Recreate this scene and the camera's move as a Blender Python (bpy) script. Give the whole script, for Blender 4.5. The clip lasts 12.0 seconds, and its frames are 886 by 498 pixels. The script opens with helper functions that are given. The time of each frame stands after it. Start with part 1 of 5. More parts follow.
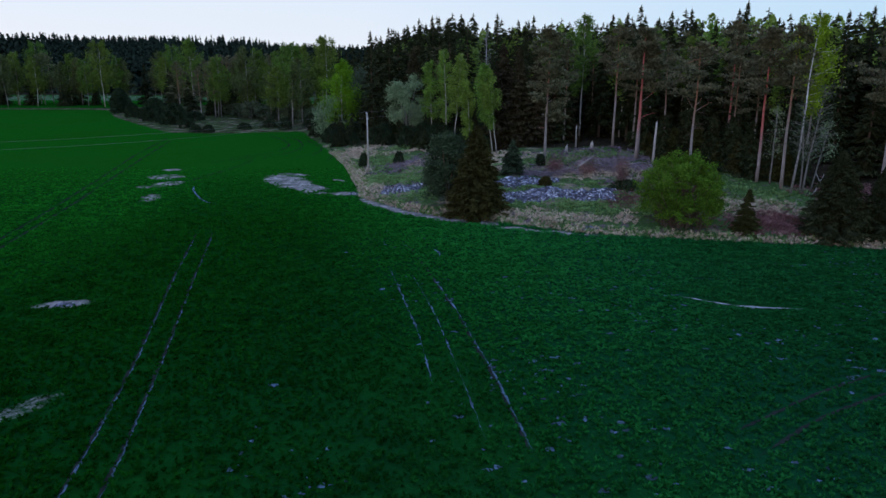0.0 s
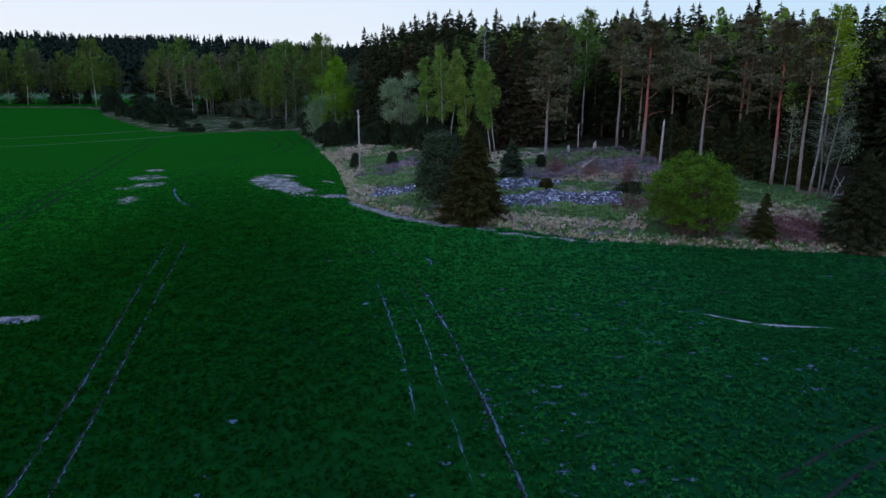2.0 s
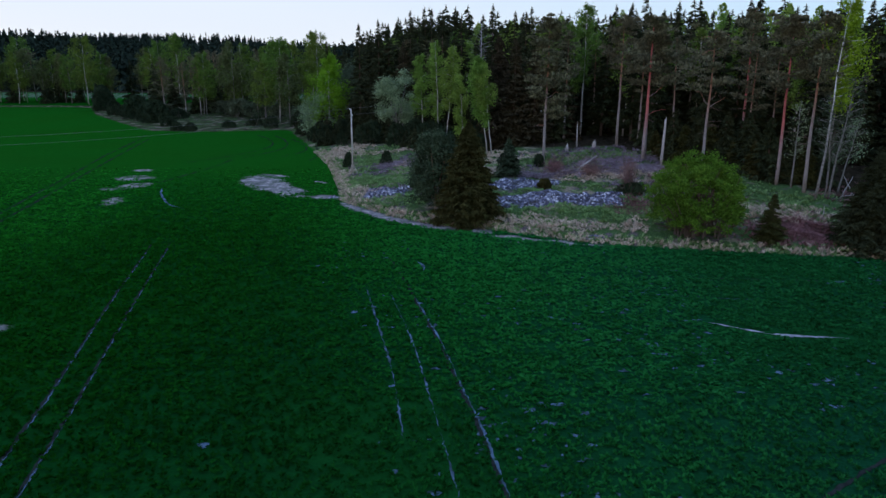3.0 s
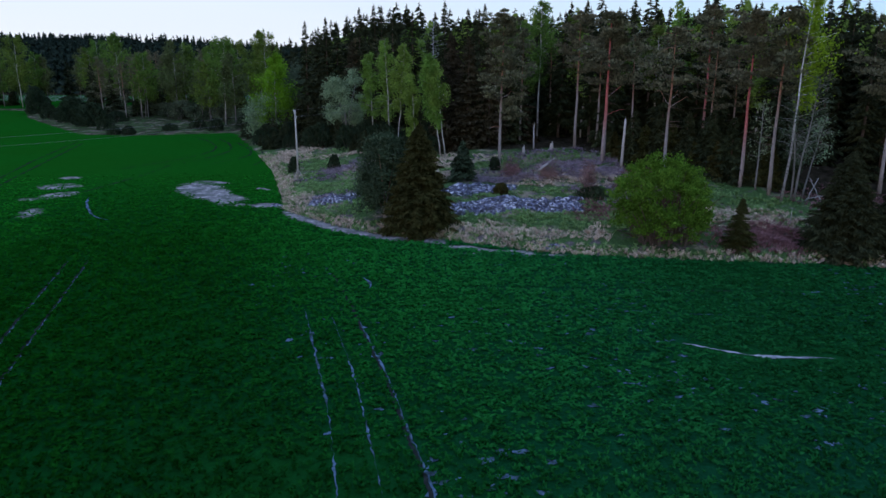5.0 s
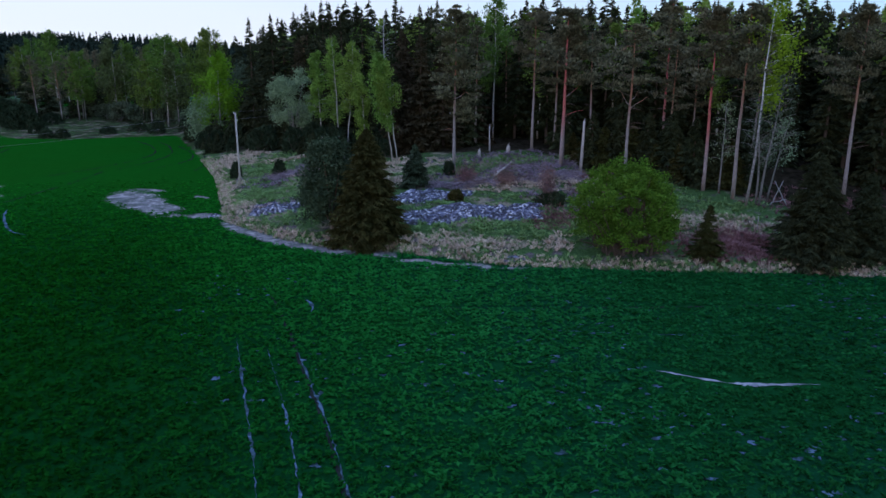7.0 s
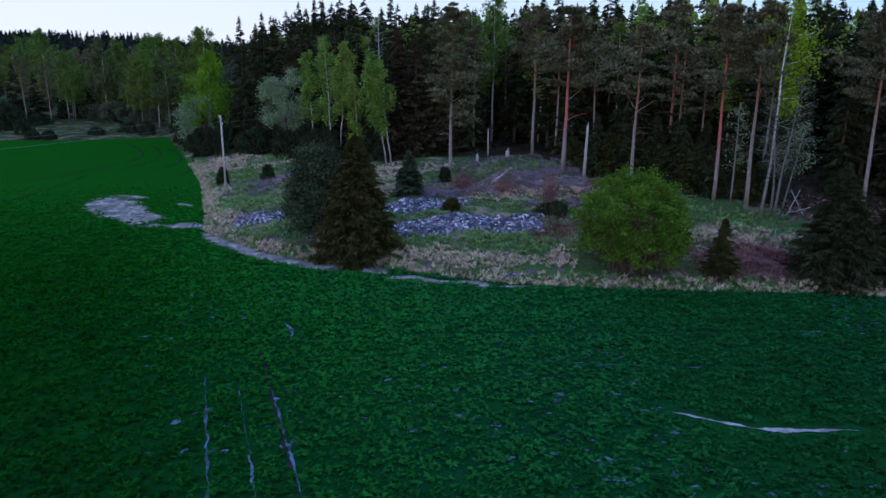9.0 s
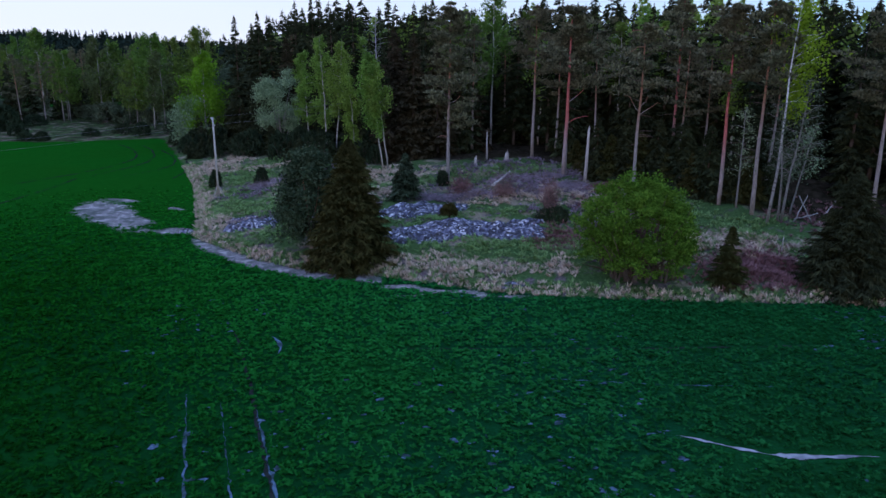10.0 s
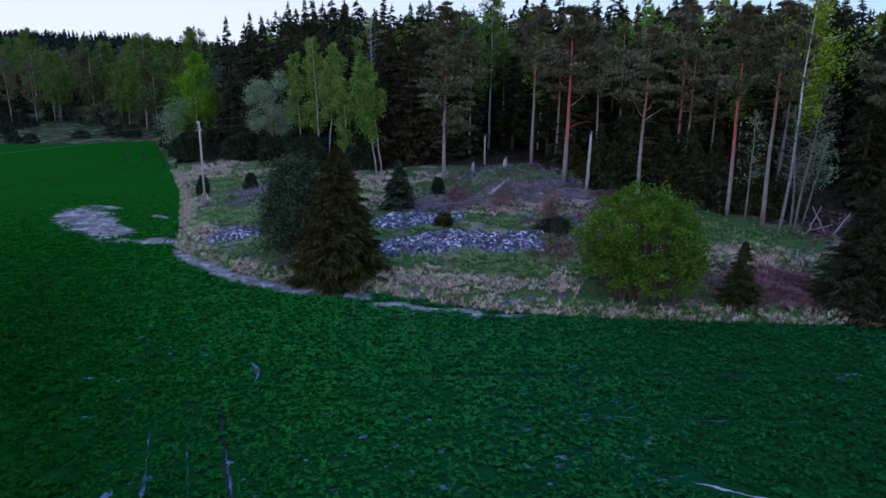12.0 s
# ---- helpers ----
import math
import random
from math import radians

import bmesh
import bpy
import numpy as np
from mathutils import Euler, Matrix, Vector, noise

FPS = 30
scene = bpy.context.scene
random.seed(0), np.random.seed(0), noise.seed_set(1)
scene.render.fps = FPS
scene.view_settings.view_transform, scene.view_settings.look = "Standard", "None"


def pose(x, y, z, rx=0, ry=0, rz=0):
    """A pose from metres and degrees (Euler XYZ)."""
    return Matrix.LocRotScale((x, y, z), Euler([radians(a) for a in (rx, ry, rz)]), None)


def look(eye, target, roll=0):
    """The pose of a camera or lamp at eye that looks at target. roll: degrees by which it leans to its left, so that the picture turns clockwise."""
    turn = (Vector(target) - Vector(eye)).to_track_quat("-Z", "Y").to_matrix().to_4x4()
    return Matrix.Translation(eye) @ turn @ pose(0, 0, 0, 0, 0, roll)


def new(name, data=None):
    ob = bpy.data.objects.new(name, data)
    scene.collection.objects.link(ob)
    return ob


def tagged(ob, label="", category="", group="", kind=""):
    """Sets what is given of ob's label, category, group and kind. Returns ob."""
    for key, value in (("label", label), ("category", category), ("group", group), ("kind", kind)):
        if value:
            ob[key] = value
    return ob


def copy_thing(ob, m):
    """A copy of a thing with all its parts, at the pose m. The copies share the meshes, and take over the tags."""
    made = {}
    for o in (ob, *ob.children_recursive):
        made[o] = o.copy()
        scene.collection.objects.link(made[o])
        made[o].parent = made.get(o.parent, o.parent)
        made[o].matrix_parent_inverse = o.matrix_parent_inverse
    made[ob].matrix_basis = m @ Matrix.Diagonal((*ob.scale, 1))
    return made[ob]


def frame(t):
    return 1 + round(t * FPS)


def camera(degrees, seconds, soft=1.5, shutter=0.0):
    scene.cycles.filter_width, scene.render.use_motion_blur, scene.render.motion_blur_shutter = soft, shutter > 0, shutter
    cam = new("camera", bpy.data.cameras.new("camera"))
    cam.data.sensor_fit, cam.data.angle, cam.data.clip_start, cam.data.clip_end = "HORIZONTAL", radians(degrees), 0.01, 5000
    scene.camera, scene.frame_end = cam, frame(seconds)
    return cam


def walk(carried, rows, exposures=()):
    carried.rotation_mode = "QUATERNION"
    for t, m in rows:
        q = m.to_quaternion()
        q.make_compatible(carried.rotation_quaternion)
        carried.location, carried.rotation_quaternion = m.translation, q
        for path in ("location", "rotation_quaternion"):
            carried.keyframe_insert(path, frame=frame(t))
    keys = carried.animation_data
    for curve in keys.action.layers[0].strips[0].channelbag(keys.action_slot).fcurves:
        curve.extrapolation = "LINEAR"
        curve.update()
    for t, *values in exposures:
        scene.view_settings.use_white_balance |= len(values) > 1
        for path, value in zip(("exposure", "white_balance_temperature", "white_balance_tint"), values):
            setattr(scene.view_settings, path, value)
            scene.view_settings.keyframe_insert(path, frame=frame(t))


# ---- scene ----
cam = camera(64.1, 12.0, 1.58)
PATH = [
    (0, (1.308, -1.802, 17.420), (1.427, 94.747, -8.624), 0.12),
    (0.5, (1.482, -0.532, 17.270), (1.533, 96.041, -8.686), 0.17),
    (1, (1.651, 0.791, 17.095), (1.742, 97.366, -8.853), 0.21),
    (1.5, (1.818, 2.145, 16.909), (1.973, 98.708, -9.079), 0.23),
    (2, (1.985, 3.508, 16.725), (2.125, 100.067, -9.281), 0.24),
    (2.5, (2.155, 4.867, 16.551), (2.306, 101.402, -9.542), 0.24),
    (4.5, (2.894, 10.078, 16.066), (7.273, 106.541, -9.928), 0.22),
    (5, (3.099, 11.306, 16.008), (9.456, 107.685, -9.888), 0.21),
    (5.5, (3.313, 12.503, 15.975), (11.131, 108.785, -9.884), 0.20),
    (6, (3.536, 13.673, 15.963), (13.502, 109.748, -9.927), 0.20),
    (6.5, (3.767, 14.817, 15.970), (15.880, 110.641, -9.933), 0.19),
    (7, (4.004, 15.937, 15.993), (16.251, 111.716, -10.016), 0.20),
    (9, (4.997, 20.208, 16.155), (17.274, 115.948, -9.982), 0.27),
    (9.5, (5.245, 21.214, 16.196), (17.563, 116.947, -9.948), 0.30),
    (10, (5.488, 22.185, 16.232), (17.813, 117.920, -9.901), 0.33),
    (10.5, (5.721, 23.108, 16.262), (18.066, 118.852, -9.829), 0.37),
    (11, (5.942, 23.969, 16.286), (18.300, 119.723, -9.760), 0.42),
    (11.5, (6.146, 24.747, 16.306), (18.520, 120.513, -9.688), 0.46),
    (12, (6.329, 25.418, 16.326), (18.738, 121.191, -9.628), 0.51),
]
walk(cam, [(t, look(eye, target, roll)) for t, eye, target, roll in PATH], [(0, 0.0, 6450, 9), (2.5, 0.04, 6450, 9), (6.5, 0.11, 6150, 12), (12, 0.13, 5940, 18)])

# ---- world, sun, light ----
world = bpy.data.worlds.new("dusk_sky")
scene.world = world
world.use_nodes = True
wn, wl = world.node_tree.nodes, world.node_tree.links
wn.clear()
SUN_ELEVATION, SUN_AZIMUTH = radians(3), radians(-62)
sky = wn.new("ShaderNodeTexSky")
sky.sky_type, sky.sun_disc = "NISHITA", False
sky.sun_elevation, sky.sun_rotation = SUN_ELEVATION, SUN_AZIMUTH
sky.air_density, sky.dust_density, sky.ozone_density = 1.0, 1.5, 2.0
tc = wn.new("ShaderNodeTexCoord")
sep = wn.new("ShaderNodeSeparateXYZ")
wl.new(tc.outputs["Generated"], sep.inputs[0])
veil = wn.new("ShaderNodeValToRGB")            # thin high cloud, paler towards the horizon
veil.color_ramp.elements[0].position, veil.color_ramp.elements[0].color = 0.0, (0.90, 0.96, 1.06, 1)
veil.color_ramp.elements[1].position, veil.color_ramp.elements[1].color = 0.7, (0.57, 0.79, 1.56, 1)
mid = veil.color_ramp.elements.new(0.16)
mid.color = (0.66, 0.82, 1.07, 1)
wl.new(sep.outputs["Z"], veil.inputs[0])
stretch = wn.new("ShaderNodeMapping")
stretch.inputs["Scale"].default_value = (1.2, 1.2, 9.0)
wl.new(tc.outputs["Generated"], stretch.inputs[0])
cloud = wn.new("ShaderNodeTexNoise")
cloud.inputs["Scale"].default_value, cloud.inputs["Detail"].default_value = 1.6, 4
wl.new(stretch.outputs[0], cloud.inputs["Vector"])
cloud_amount = wn.new("ShaderNodeMapRange")
cloud_amount.inputs["From Min"].default_value, cloud_amount.inputs["From Max"].default_value = 0.42, 0.68
cloud_amount.inputs["To Max"].default_value = 0.55
wl.new(cloud.outputs["Fac"], cloud_amount.inputs["Value"])
clouded = wn.new("ShaderNodeMix")
clouded.data_type = "RGBA"
clouded.inputs["B"].default_value = (0.84, 0.92, 1.05, 1)
wl.new(cloud_amount.outputs[0], clouded.inputs["Factor"])
wl.new(veil.outputs[0], clouded.inputs["A"])
east_blue = wn.new("ShaderNodeMapRange")
east_blue.inputs["From Min"].default_value, east_blue.inputs["From Max"].default_value = -0.1, 0.6
east_blue.inputs["To Max"].default_value = 0.75
wl.new(sep.outputs["X"], east_blue.inputs["Value"])
eastern = wn.new("ShaderNodeMix")
eastern.data_type = "RGBA"
eastern.inputs["B"].default_value = (0.46, 0.76, 1.02, 1)
wl.new(east_blue.outputs[0], eastern.inputs["Factor"])
wl.new(clouded.outputs["Result"], eastern.inputs["A"])
clear = wn.new("ShaderNodeBackground")
clear.inputs["Strength"].default_value = 0.015
wl.new(sky.outputs[0], clear.inputs[0])
thin = wn.new("ShaderNodeBackground")
thin.inputs["Strength"].default_value = 0.9
wl.new(eastern.outputs["Result"], thin.inputs[0])
both = wn.new("ShaderNodeAddShader")
wl.new(clear.outputs[0], both.inputs[0])
wl.new(thin.outputs[0], both.inputs[1])
world_out = wn.new("ShaderNodeOutputWorld")
wl.new(both.outputs[0], world_out.inputs[0])

sun = new("sun", bpy.data.lights.new("sun", "SUN"))
sun.data.energy, sun.data.angle, sun.data.color = 0.5, radians(14), (1.0, 0.80, 0.66)
sun.matrix_world = look((math.sin(SUN_AZIMUTH) * 50, -40, 50 * math.tan(SUN_ELEVATION) + 14), (0, 60, 8))


# ---- materials ----
def material(name):
    m = bpy.data.materials.new(name)
    m.use_nodes = True
    n, l = m.node_tree.nodes, m.node_tree.links
    return m, n, l, n["Principled BSDF"]


def noise_node(n, l, scale, detail=4, vector=None, rough=0.55):
    t = n.new("ShaderNodeTexNoise")
    t.inputs["Scale"].default_value, t.inputs["Detail"].default_value, t.inputs["Roughness"].default_value = scale, detail, rough
    if vector is not None:
        l.new(vector, t.inputs["Vector"])
    return t.outputs["Fac"]


def ramp(n, l, value, stops):
    r = n.new("ShaderNodeValToRGB")
    e = r.color_ramp.elements
    while len(e) < len(stops):
        e.new(0.5)
    for i, (p, c) in enumerate(stops):
        e[i].position, e[i].color = p, (*c, 1)
    l.new(value, r.inputs[0])
    return r.outputs[0]


def span(n, l, value, lo, hi, out_lo=0.0, out_hi=1.0):
    r = n.new("ShaderNodeMapRange")
    r.interpolation_type = "SMOOTHSTEP"
    for k, v in (("From Min", lo), ("From Max", hi), ("To Min", out_lo), ("To Max", out_hi)):
        r.inputs[k].default_value = v
    l.new(value, r.inputs["Value"])
    return r.outputs[0]


def calc(n, l, kind, a, b):
    r = n.new("ShaderNodeMath")
    r.operation = kind
    for i, v in enumerate((a, b)):
        if isinstance(v, (int, float)):
            r.inputs[i].default_value = v
        else:
            l.new(v, r.inputs[i])
    return r.outputs[0]


def mix(n, l, factor, a, b):
    r = n.new("ShaderNodeMix")
    r.data_type = "RGBA"
    for key, v in (("Factor", factor), ("A", a), ("B", b)):
        if isinstance(v, (int, float)):
            r.inputs[key].default_value = v
        elif isinstance(v, tuple):
            r.inputs[key].default_value = (*v, 1)
        else:
            l.new(v, r.inputs[key])
    return r.outputs["Result"]


def bump(n, l, bsdf, height, strength, distance):
    b = n.new("ShaderNodeBump")
    b.inputs["Strength"].default_value, b.inputs["Distance"].default_value = strength, distance
    l.new(height, b.inputs["Height"])
    l.new(b.outputs[0], bsdf.inputs["Normal"])


def position(n):
    return n.new("ShaderNodeNewGeometry").outputs["Position"]


def attribute(n, name):
    a = n.new("ShaderNodeAttribute")
    a.attribute_name = name
    return a.outputs["Fac"]


def leaf_material(name, dark, light, through_light=0.25, rough=0.6, gloss=0.0):
    m, n, l, p = material(name)
    geo = n.new("ShaderNodeNewGeometry")
    info = n.new("ShaderNodeObjectInfo")
    each = ramp(n, l, geo.outputs["Random Per Island"], [(0.0, dark), (1.0, light)])
    hsv = n.new("ShaderNodeHueSaturation")
    l.new(each, hsv.inputs["Color"])
    l.new(span(n, l, info.outputs["Random"], 0, 1, 0.485, 0.515), hsv.inputs["Hue"])
    l.new(span(n, l, noise_node(n, l, 0.7, 3, geo.outputs["Position"]), 0.3, 0.7, 0.72, 1.25), hsv.inputs["Value"])
    l.new(hsv.outputs[0], p.inputs["Base Color"])
    p.inputs["Roughness"].default_value = rough
    p.inputs["Specular IOR Level"].default_value = gloss
    trans = n.new("ShaderNodeBsdfTranslucent")
    l.new(hsv.outputs[0], trans.inputs[0])
    mx = n.new("ShaderNodeMixShader")
    mx.inputs[0].default_value = through_light
    l.new(p.outputs[0], mx.inputs[1])
    l.new(trans.outputs[0], mx.inputs[2])
    l.new(mx.outputs[0], n["Material Output"].inputs[0])
    return m


def bark_material(name, low, high, from_z=0.0, to_z=1.0, marks=None, rough=0.85):
    m, n, l, p = material(name)
    co = n.new("ShaderNodeTexCoord")
    s = n.new("ShaderNodeSeparateXYZ")
    l.new(co.outputs["Generated"], s.inputs[0])
    stretch_map = n.new("ShaderNodeMapping")
    stretch_map.inputs["Scale"].default_value = (6, 6, 1.2)
    l.new(co.outputs["Object"], stretch_map.inputs[0])
    grain = noise_node(n, l, 3.0, 5, stretch_map.outputs[0])
    wander = calc(n, l, "ADD", s.outputs["Z"], calc(n, l, "MULTIPLY", calc(n, l, "SUBTRACT", grain, 0.5), 0.25))
    base = mix(n, l, span(n, l, wander, from_z, to_z), low, high)
    if marks:
        squash = n.new("ShaderNodeMapping")
        squash.inputs["Scale"].default_value = (1.5, 1.5, 6)
        l.new(co.outputs["Object"], squash.inputs[0])
        base = mix(n, l, span(n, l, noise_node(n, l, 1.6, 4, squash.outputs[0]), 0.56, 0.64), base, marks)
    dark = mix(n, l, span(n, l, grain, 0.35, 0.65, 0.45, 0.0), base, (0.03, 0.025, 0.022))
    l.new(dark, p.inputs["Base Color"])
    p.inputs["Roughness"].default_value = rough
    p.inputs["Specular IOR Level"].default_value = 0.1
    bump(n, l, p, grain, 0.6, 0.03)
    return m


def ground_material():
    """Field crop, bare soil, rough pasture and forest floor on one sheet, parted by the sheet's own plan."""
    m, n, l, p = material("ground_cover")
    pos = position(n)
    edge, bare, wood = attribute(n, "edge"), attribute(n, "bare"), attribute(n, "wood")
    n_big, n_mid, n_small, n_fine = (noise_node(n, l, s, d, pos) for s, d in ((0.05, 3), (0.28, 4), (1.3, 4), (6.0, 5)))
    n_odd = noise_node(n, l, 0.55, 5, pos, 0.7)
    crop = ramp(n, l, n_small, [(0.3, (0.003, 0.036, 0.007)), (0.55, (0.004, 0.052, 0.009)), (0.8, (0.006, 0.066, 0.012))])
    east = n.new("ShaderNodeSeparateXYZ")
    l.new(pos, east.inputs[0])
    crop = mix(n, l, span(n, l, east.outputs["X"], -16, 24, 0.0, 0.45), crop, (0.010, 0.062, 0.040))
    crop = mix(n, l, span(n, l, east.outputs["Y"], 66, 118, 0.0, 0.95), crop, mix(n, l, n_small, (0.005, 0.062, 0.005), (0.009, 0.098, 0.008)))
    crop = mix(n, l, calc(n, l, "MULTIPLY", span(n, l, n_fine, 0.35, 0.65, 0.55, 0.0), span(n, l, east.outputs["Y"], 66, 118, 1.0, 0.15)), crop, (0.002, 0.022, 0.005))
    crop = mix(n, l, span(n, l, n_big, 0.4, 0.65, 0.0, 0.35), crop, (0.008, 0.065, 0.005))
    soil = ramp(n, l, n_fine, [(0.3, (0.11, 0.105, 0.11)), (0.7, (0.29, 0.27, 0.275))])
    soil = mix(n, l, span(n, l, n_small, 0.48, 0.62), soil, (0.39, 0.36, 0.36))
    soil = mix(n, l, span(n, l, n_odd, 0.40, 0.58, 0.8, 0.0), soil, (0.07, 0.09, 0.075))
    bare_here = span(n, l, calc(n, l, "ADD", bare, calc(n, l, "MULTIPLY", calc(n, l, "ADD", calc(n, l, "SUBTRACT", n_odd, 0.5), calc(n, l, "MULTIPLY", calc(n, l, "SUBTRACT", n_fine, 0.5), 0.6)), 0.75)), 0.47, 0.72)
    field = mix(n, l, bare_here, crop, soil)
    straw = ramp(n, l, n_fine, [(0.3, (0.11, 0.095, 0.065)), (0.7, (0.31, 0.27, 0.20))])
    green = ramp(n, l, n_fine, [(0.3, (0.022, 0.05, 0.016)), (0.7, (0.08, 0.145, 0.05))])
    heath = ramp(n, l, n_fine, [(0.3, (0.045, 0.034, 0.036)), (0.7, (0.17, 0.135, 0.15))])
    rough_land = mix(n, l, span(n, l, n_mid, 0.50, 0.62), green, straw)
    rough_land = mix(n, l, span(n, l, n_odd, 0.52, 0.64), rough_land, heath)
    litter = ramp(n, l, n_small, [(0.35, (0.014, 0.014, 0.009)), (0.7, (0.048, 0.038, 0.026))])
    rough_land = mix(n, l, span(n, l, calc(n, l, "ADD", wood, calc(n, l, "MULTIPLY", calc(n, l, "SUBTRACT", n_odd, 0.5), 0.8)), 0.35, 0.65), rough_land, litter)
    wander = calc(n, l, "ADD", edge, calc(n, l, "MULTIPLY", calc(n, l, "SUBTRACT", n_odd, 0.5), 2.2))
    l.new(mix(n, l, span(n, l, wander, -0.25, 0.25), field, rough_land), p.inputs["Base Color"])
    p.inputs["Roughness"].default_value = 0.9
    p.inputs["Specular IOR Level"].default_value = 0.0
    bump(n, l, p, calc(n, l, "ADD", calc(n, l, "MULTIPLY", n_fine, 0.35), n_small), 0.7, 0.25)
    return m


def soil_material():
    m, n, l, p = material("bare_soil")
    pos = position(n)
    fine, coarse = noise_node(n, l, 9, 5, pos), noise_node(n, l, 1.1, 4, pos)
    base = ramp(n, l, fine, [(0.3, (0.045, 0.085, 0.13)), (0.7, (0.135, 0.205, 0.295))])
    l.new(mix(n, l, span(n, l, coarse, 0.42, 0.6, 0.0, 0.8), base, (0.02, 0.04, 0.035)), p.inputs["Base Color"])
    p.inputs["Roughness"].default_value = 0.9
    p.inputs["Specular IOR Level"].default_value = 0.0
    bump(n, l, p, fine, 0.5, 0.05)
    return m


def rock_material():
    m, n, l, p = material("lichen_granite")
    pos = position(n)
    cells = n.new("ShaderNodeTexVoronoi")
    cells.feature = "DISTANCE_TO_EDGE"
    cells.inputs["Scale"].default_value = 1.1
    warp = n.new("ShaderNodeMix")
    warp.data_type = "VECTOR"
    warp.inputs["Factor"].default_value = 0.25
    l.new(pos, warp.inputs["A"])
    tex = n.new("ShaderNodeTexNoise")
    tex.inputs["Scale"].default_value = 1.2
    l.new(pos, tex.inputs["Vector"])
    l.new(tex.outputs["Color"], warp.inputs["B"])
    l.new(warp.outputs["Result"], cells.inputs["Vector"])
    blotch, fine = noise_node(n, l, 1.5, 6, pos, 0.7), noise_node(n, l, 8, 4, pos)
    chips = n.new("ShaderNodeTexVoronoi")
    chips.inputs["Scale"].default_value = 6.5
    l.new(warp.outputs["Result"], chips.inputs["Vector"])
    chip_tone = n.new("ShaderNodeSeparateColor")
    l.new(chips.outputs["Color"], chip_tone.inputs[0])
    tone = calc(n, l, "ADD", calc(n, l, "MULTIPLY", chip_tone.outputs[0], 0.45), calc(n, l, "MULTIPLY", blotch, 0.75))
    base = ramp(n, l, tone, [(0.46, (0.022, 0.023, 0.036)), (0.58, (0.085, 0.09, 0.14)), (0.74, (0.19, 0.20, 0.29)), (0.815, (0.66, 0.66, 0.72))])
    base = mix(n, l, span(n, l, fine, 0.4, 0.65, 0.3, 0.0), base, (0.05, 0.05, 0.065))
    l.new(mix(n, l, span(n, l, cells.outputs["Distance"], 0.0, 0.06, 0.85, 0.0), base, (0.03, 0.03, 0.025)), p.inputs["Base Color"])
    p.inputs["Roughness"].default_value = 0.8
    p.inputs["Specular IOR Level"].default_value = 0.2
    bump(n, l, p, calc(n, l, "ADD", blotch, span(n, l, cells.outputs["Distance"], 0.0, 0.1)), 0.7, 0.1)
    return m


def plain_material(name, dark, light, scale=4.0, rough=0.7, metal=0.0):
    m, n, l, p = material(name)
    co = n.new("ShaderNodeTexCoord").outputs["Object"]
    fine = noise_node(n, l, scale, 5, co)
    l.new(ramp(n, l, fine, [(0.3, dark), (0.7, light)]), p.inputs["Base Color"])
    p.inputs["Roughness"].default_value, p.inputs["Metallic"].default_value = rough, metal
    p.inputs["Specular IOR Level"].default_value = 0.0 if rough > 0.85 else 0.4
    bump(n, l, p, fine, 0.3, 0.02)
    return m


GROUND, SOIL, ROCK = ground_material(), soil_material(), rock_material()
# rut soil darkened to carry the shade that lies in the grooves
RUT_SHADE = plain_material("shaded_rut_soil", (0.012, 0.016, 0.014), (0.03, 0.035, 0.034), 3, 0.9)
PALE_SOIL = plain_material("dry_silt", (0.12, 0.13, 0.15), (0.40, 0.42, 0.46), 1.2, 0.9)
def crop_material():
    """Young crop: yellower in the west of the field, greyer in the east; light and dark painted in by place."""
    m = leaf_material("crop_leaf", (0.007, 0.078, 0.006), (0.009, 0.096, 0.009), 0.15, 0.9)
    n, l = m.node_tree.nodes, m.node_tree.links
    hsv = n["Hue/Saturation/Value"]
    l.remove(hsv.inputs["Hue"].links[0])
    hsv.inputs["Hue"].default_value = 0.5
    west = hsv.inputs["Color"].links[0].from_socket
    geo = n.new("ShaderNodeNewGeometry")
    x = n.new("ShaderNodeSeparateXYZ")
    l.new(geo.outputs["Position"], x.inputs[0])
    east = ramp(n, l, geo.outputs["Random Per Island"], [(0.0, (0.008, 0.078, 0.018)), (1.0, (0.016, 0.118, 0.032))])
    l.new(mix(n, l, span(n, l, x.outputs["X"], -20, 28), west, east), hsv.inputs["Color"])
    # the field's light is painted into the leaf brightness: near rows darker, far rows brighter
    painted_light = calc(n, l, "MULTIPLY", hsv.inputs["Value"].links[0].from_socket, span(n, l, x.outputs["Y"], 25, 95, 0.84, 1.62))
    from_southwest = calc(n, l, "ADD", x.outputs["X"], calc(n, l, "MULTIPLY", x.outputs["Y"], 0.3))      # the leaf colour is painted darker towards the south-west
    light_by_place = calc(n, l, "MAXIMUM", span(n, l, from_southwest, 3, 23, 0.57, 1.24), span(n, l, x.outputs["Y"], 72, 108, 0.64, 0.90))
    light_by_place = calc(n, l, "MAXIMUM", light_by_place, span(n, l, x.outputs["X"], -42, -14, 1.14, 0.0))
    painted_light = calc(n, l, "MULTIPLY", painted_light, calc(n, l, "MULTIPLY", calc(n, l, "MULTIPLY", light_by_place, span(n, l, x.outputs["X"], 9, 30, 1.0, 0.62)), span(n, l, x.outputs["Y"], 22, 40, 1.12, 1.0)))
    l.new(painted_light, hsv.inputs["Value"])
    return m


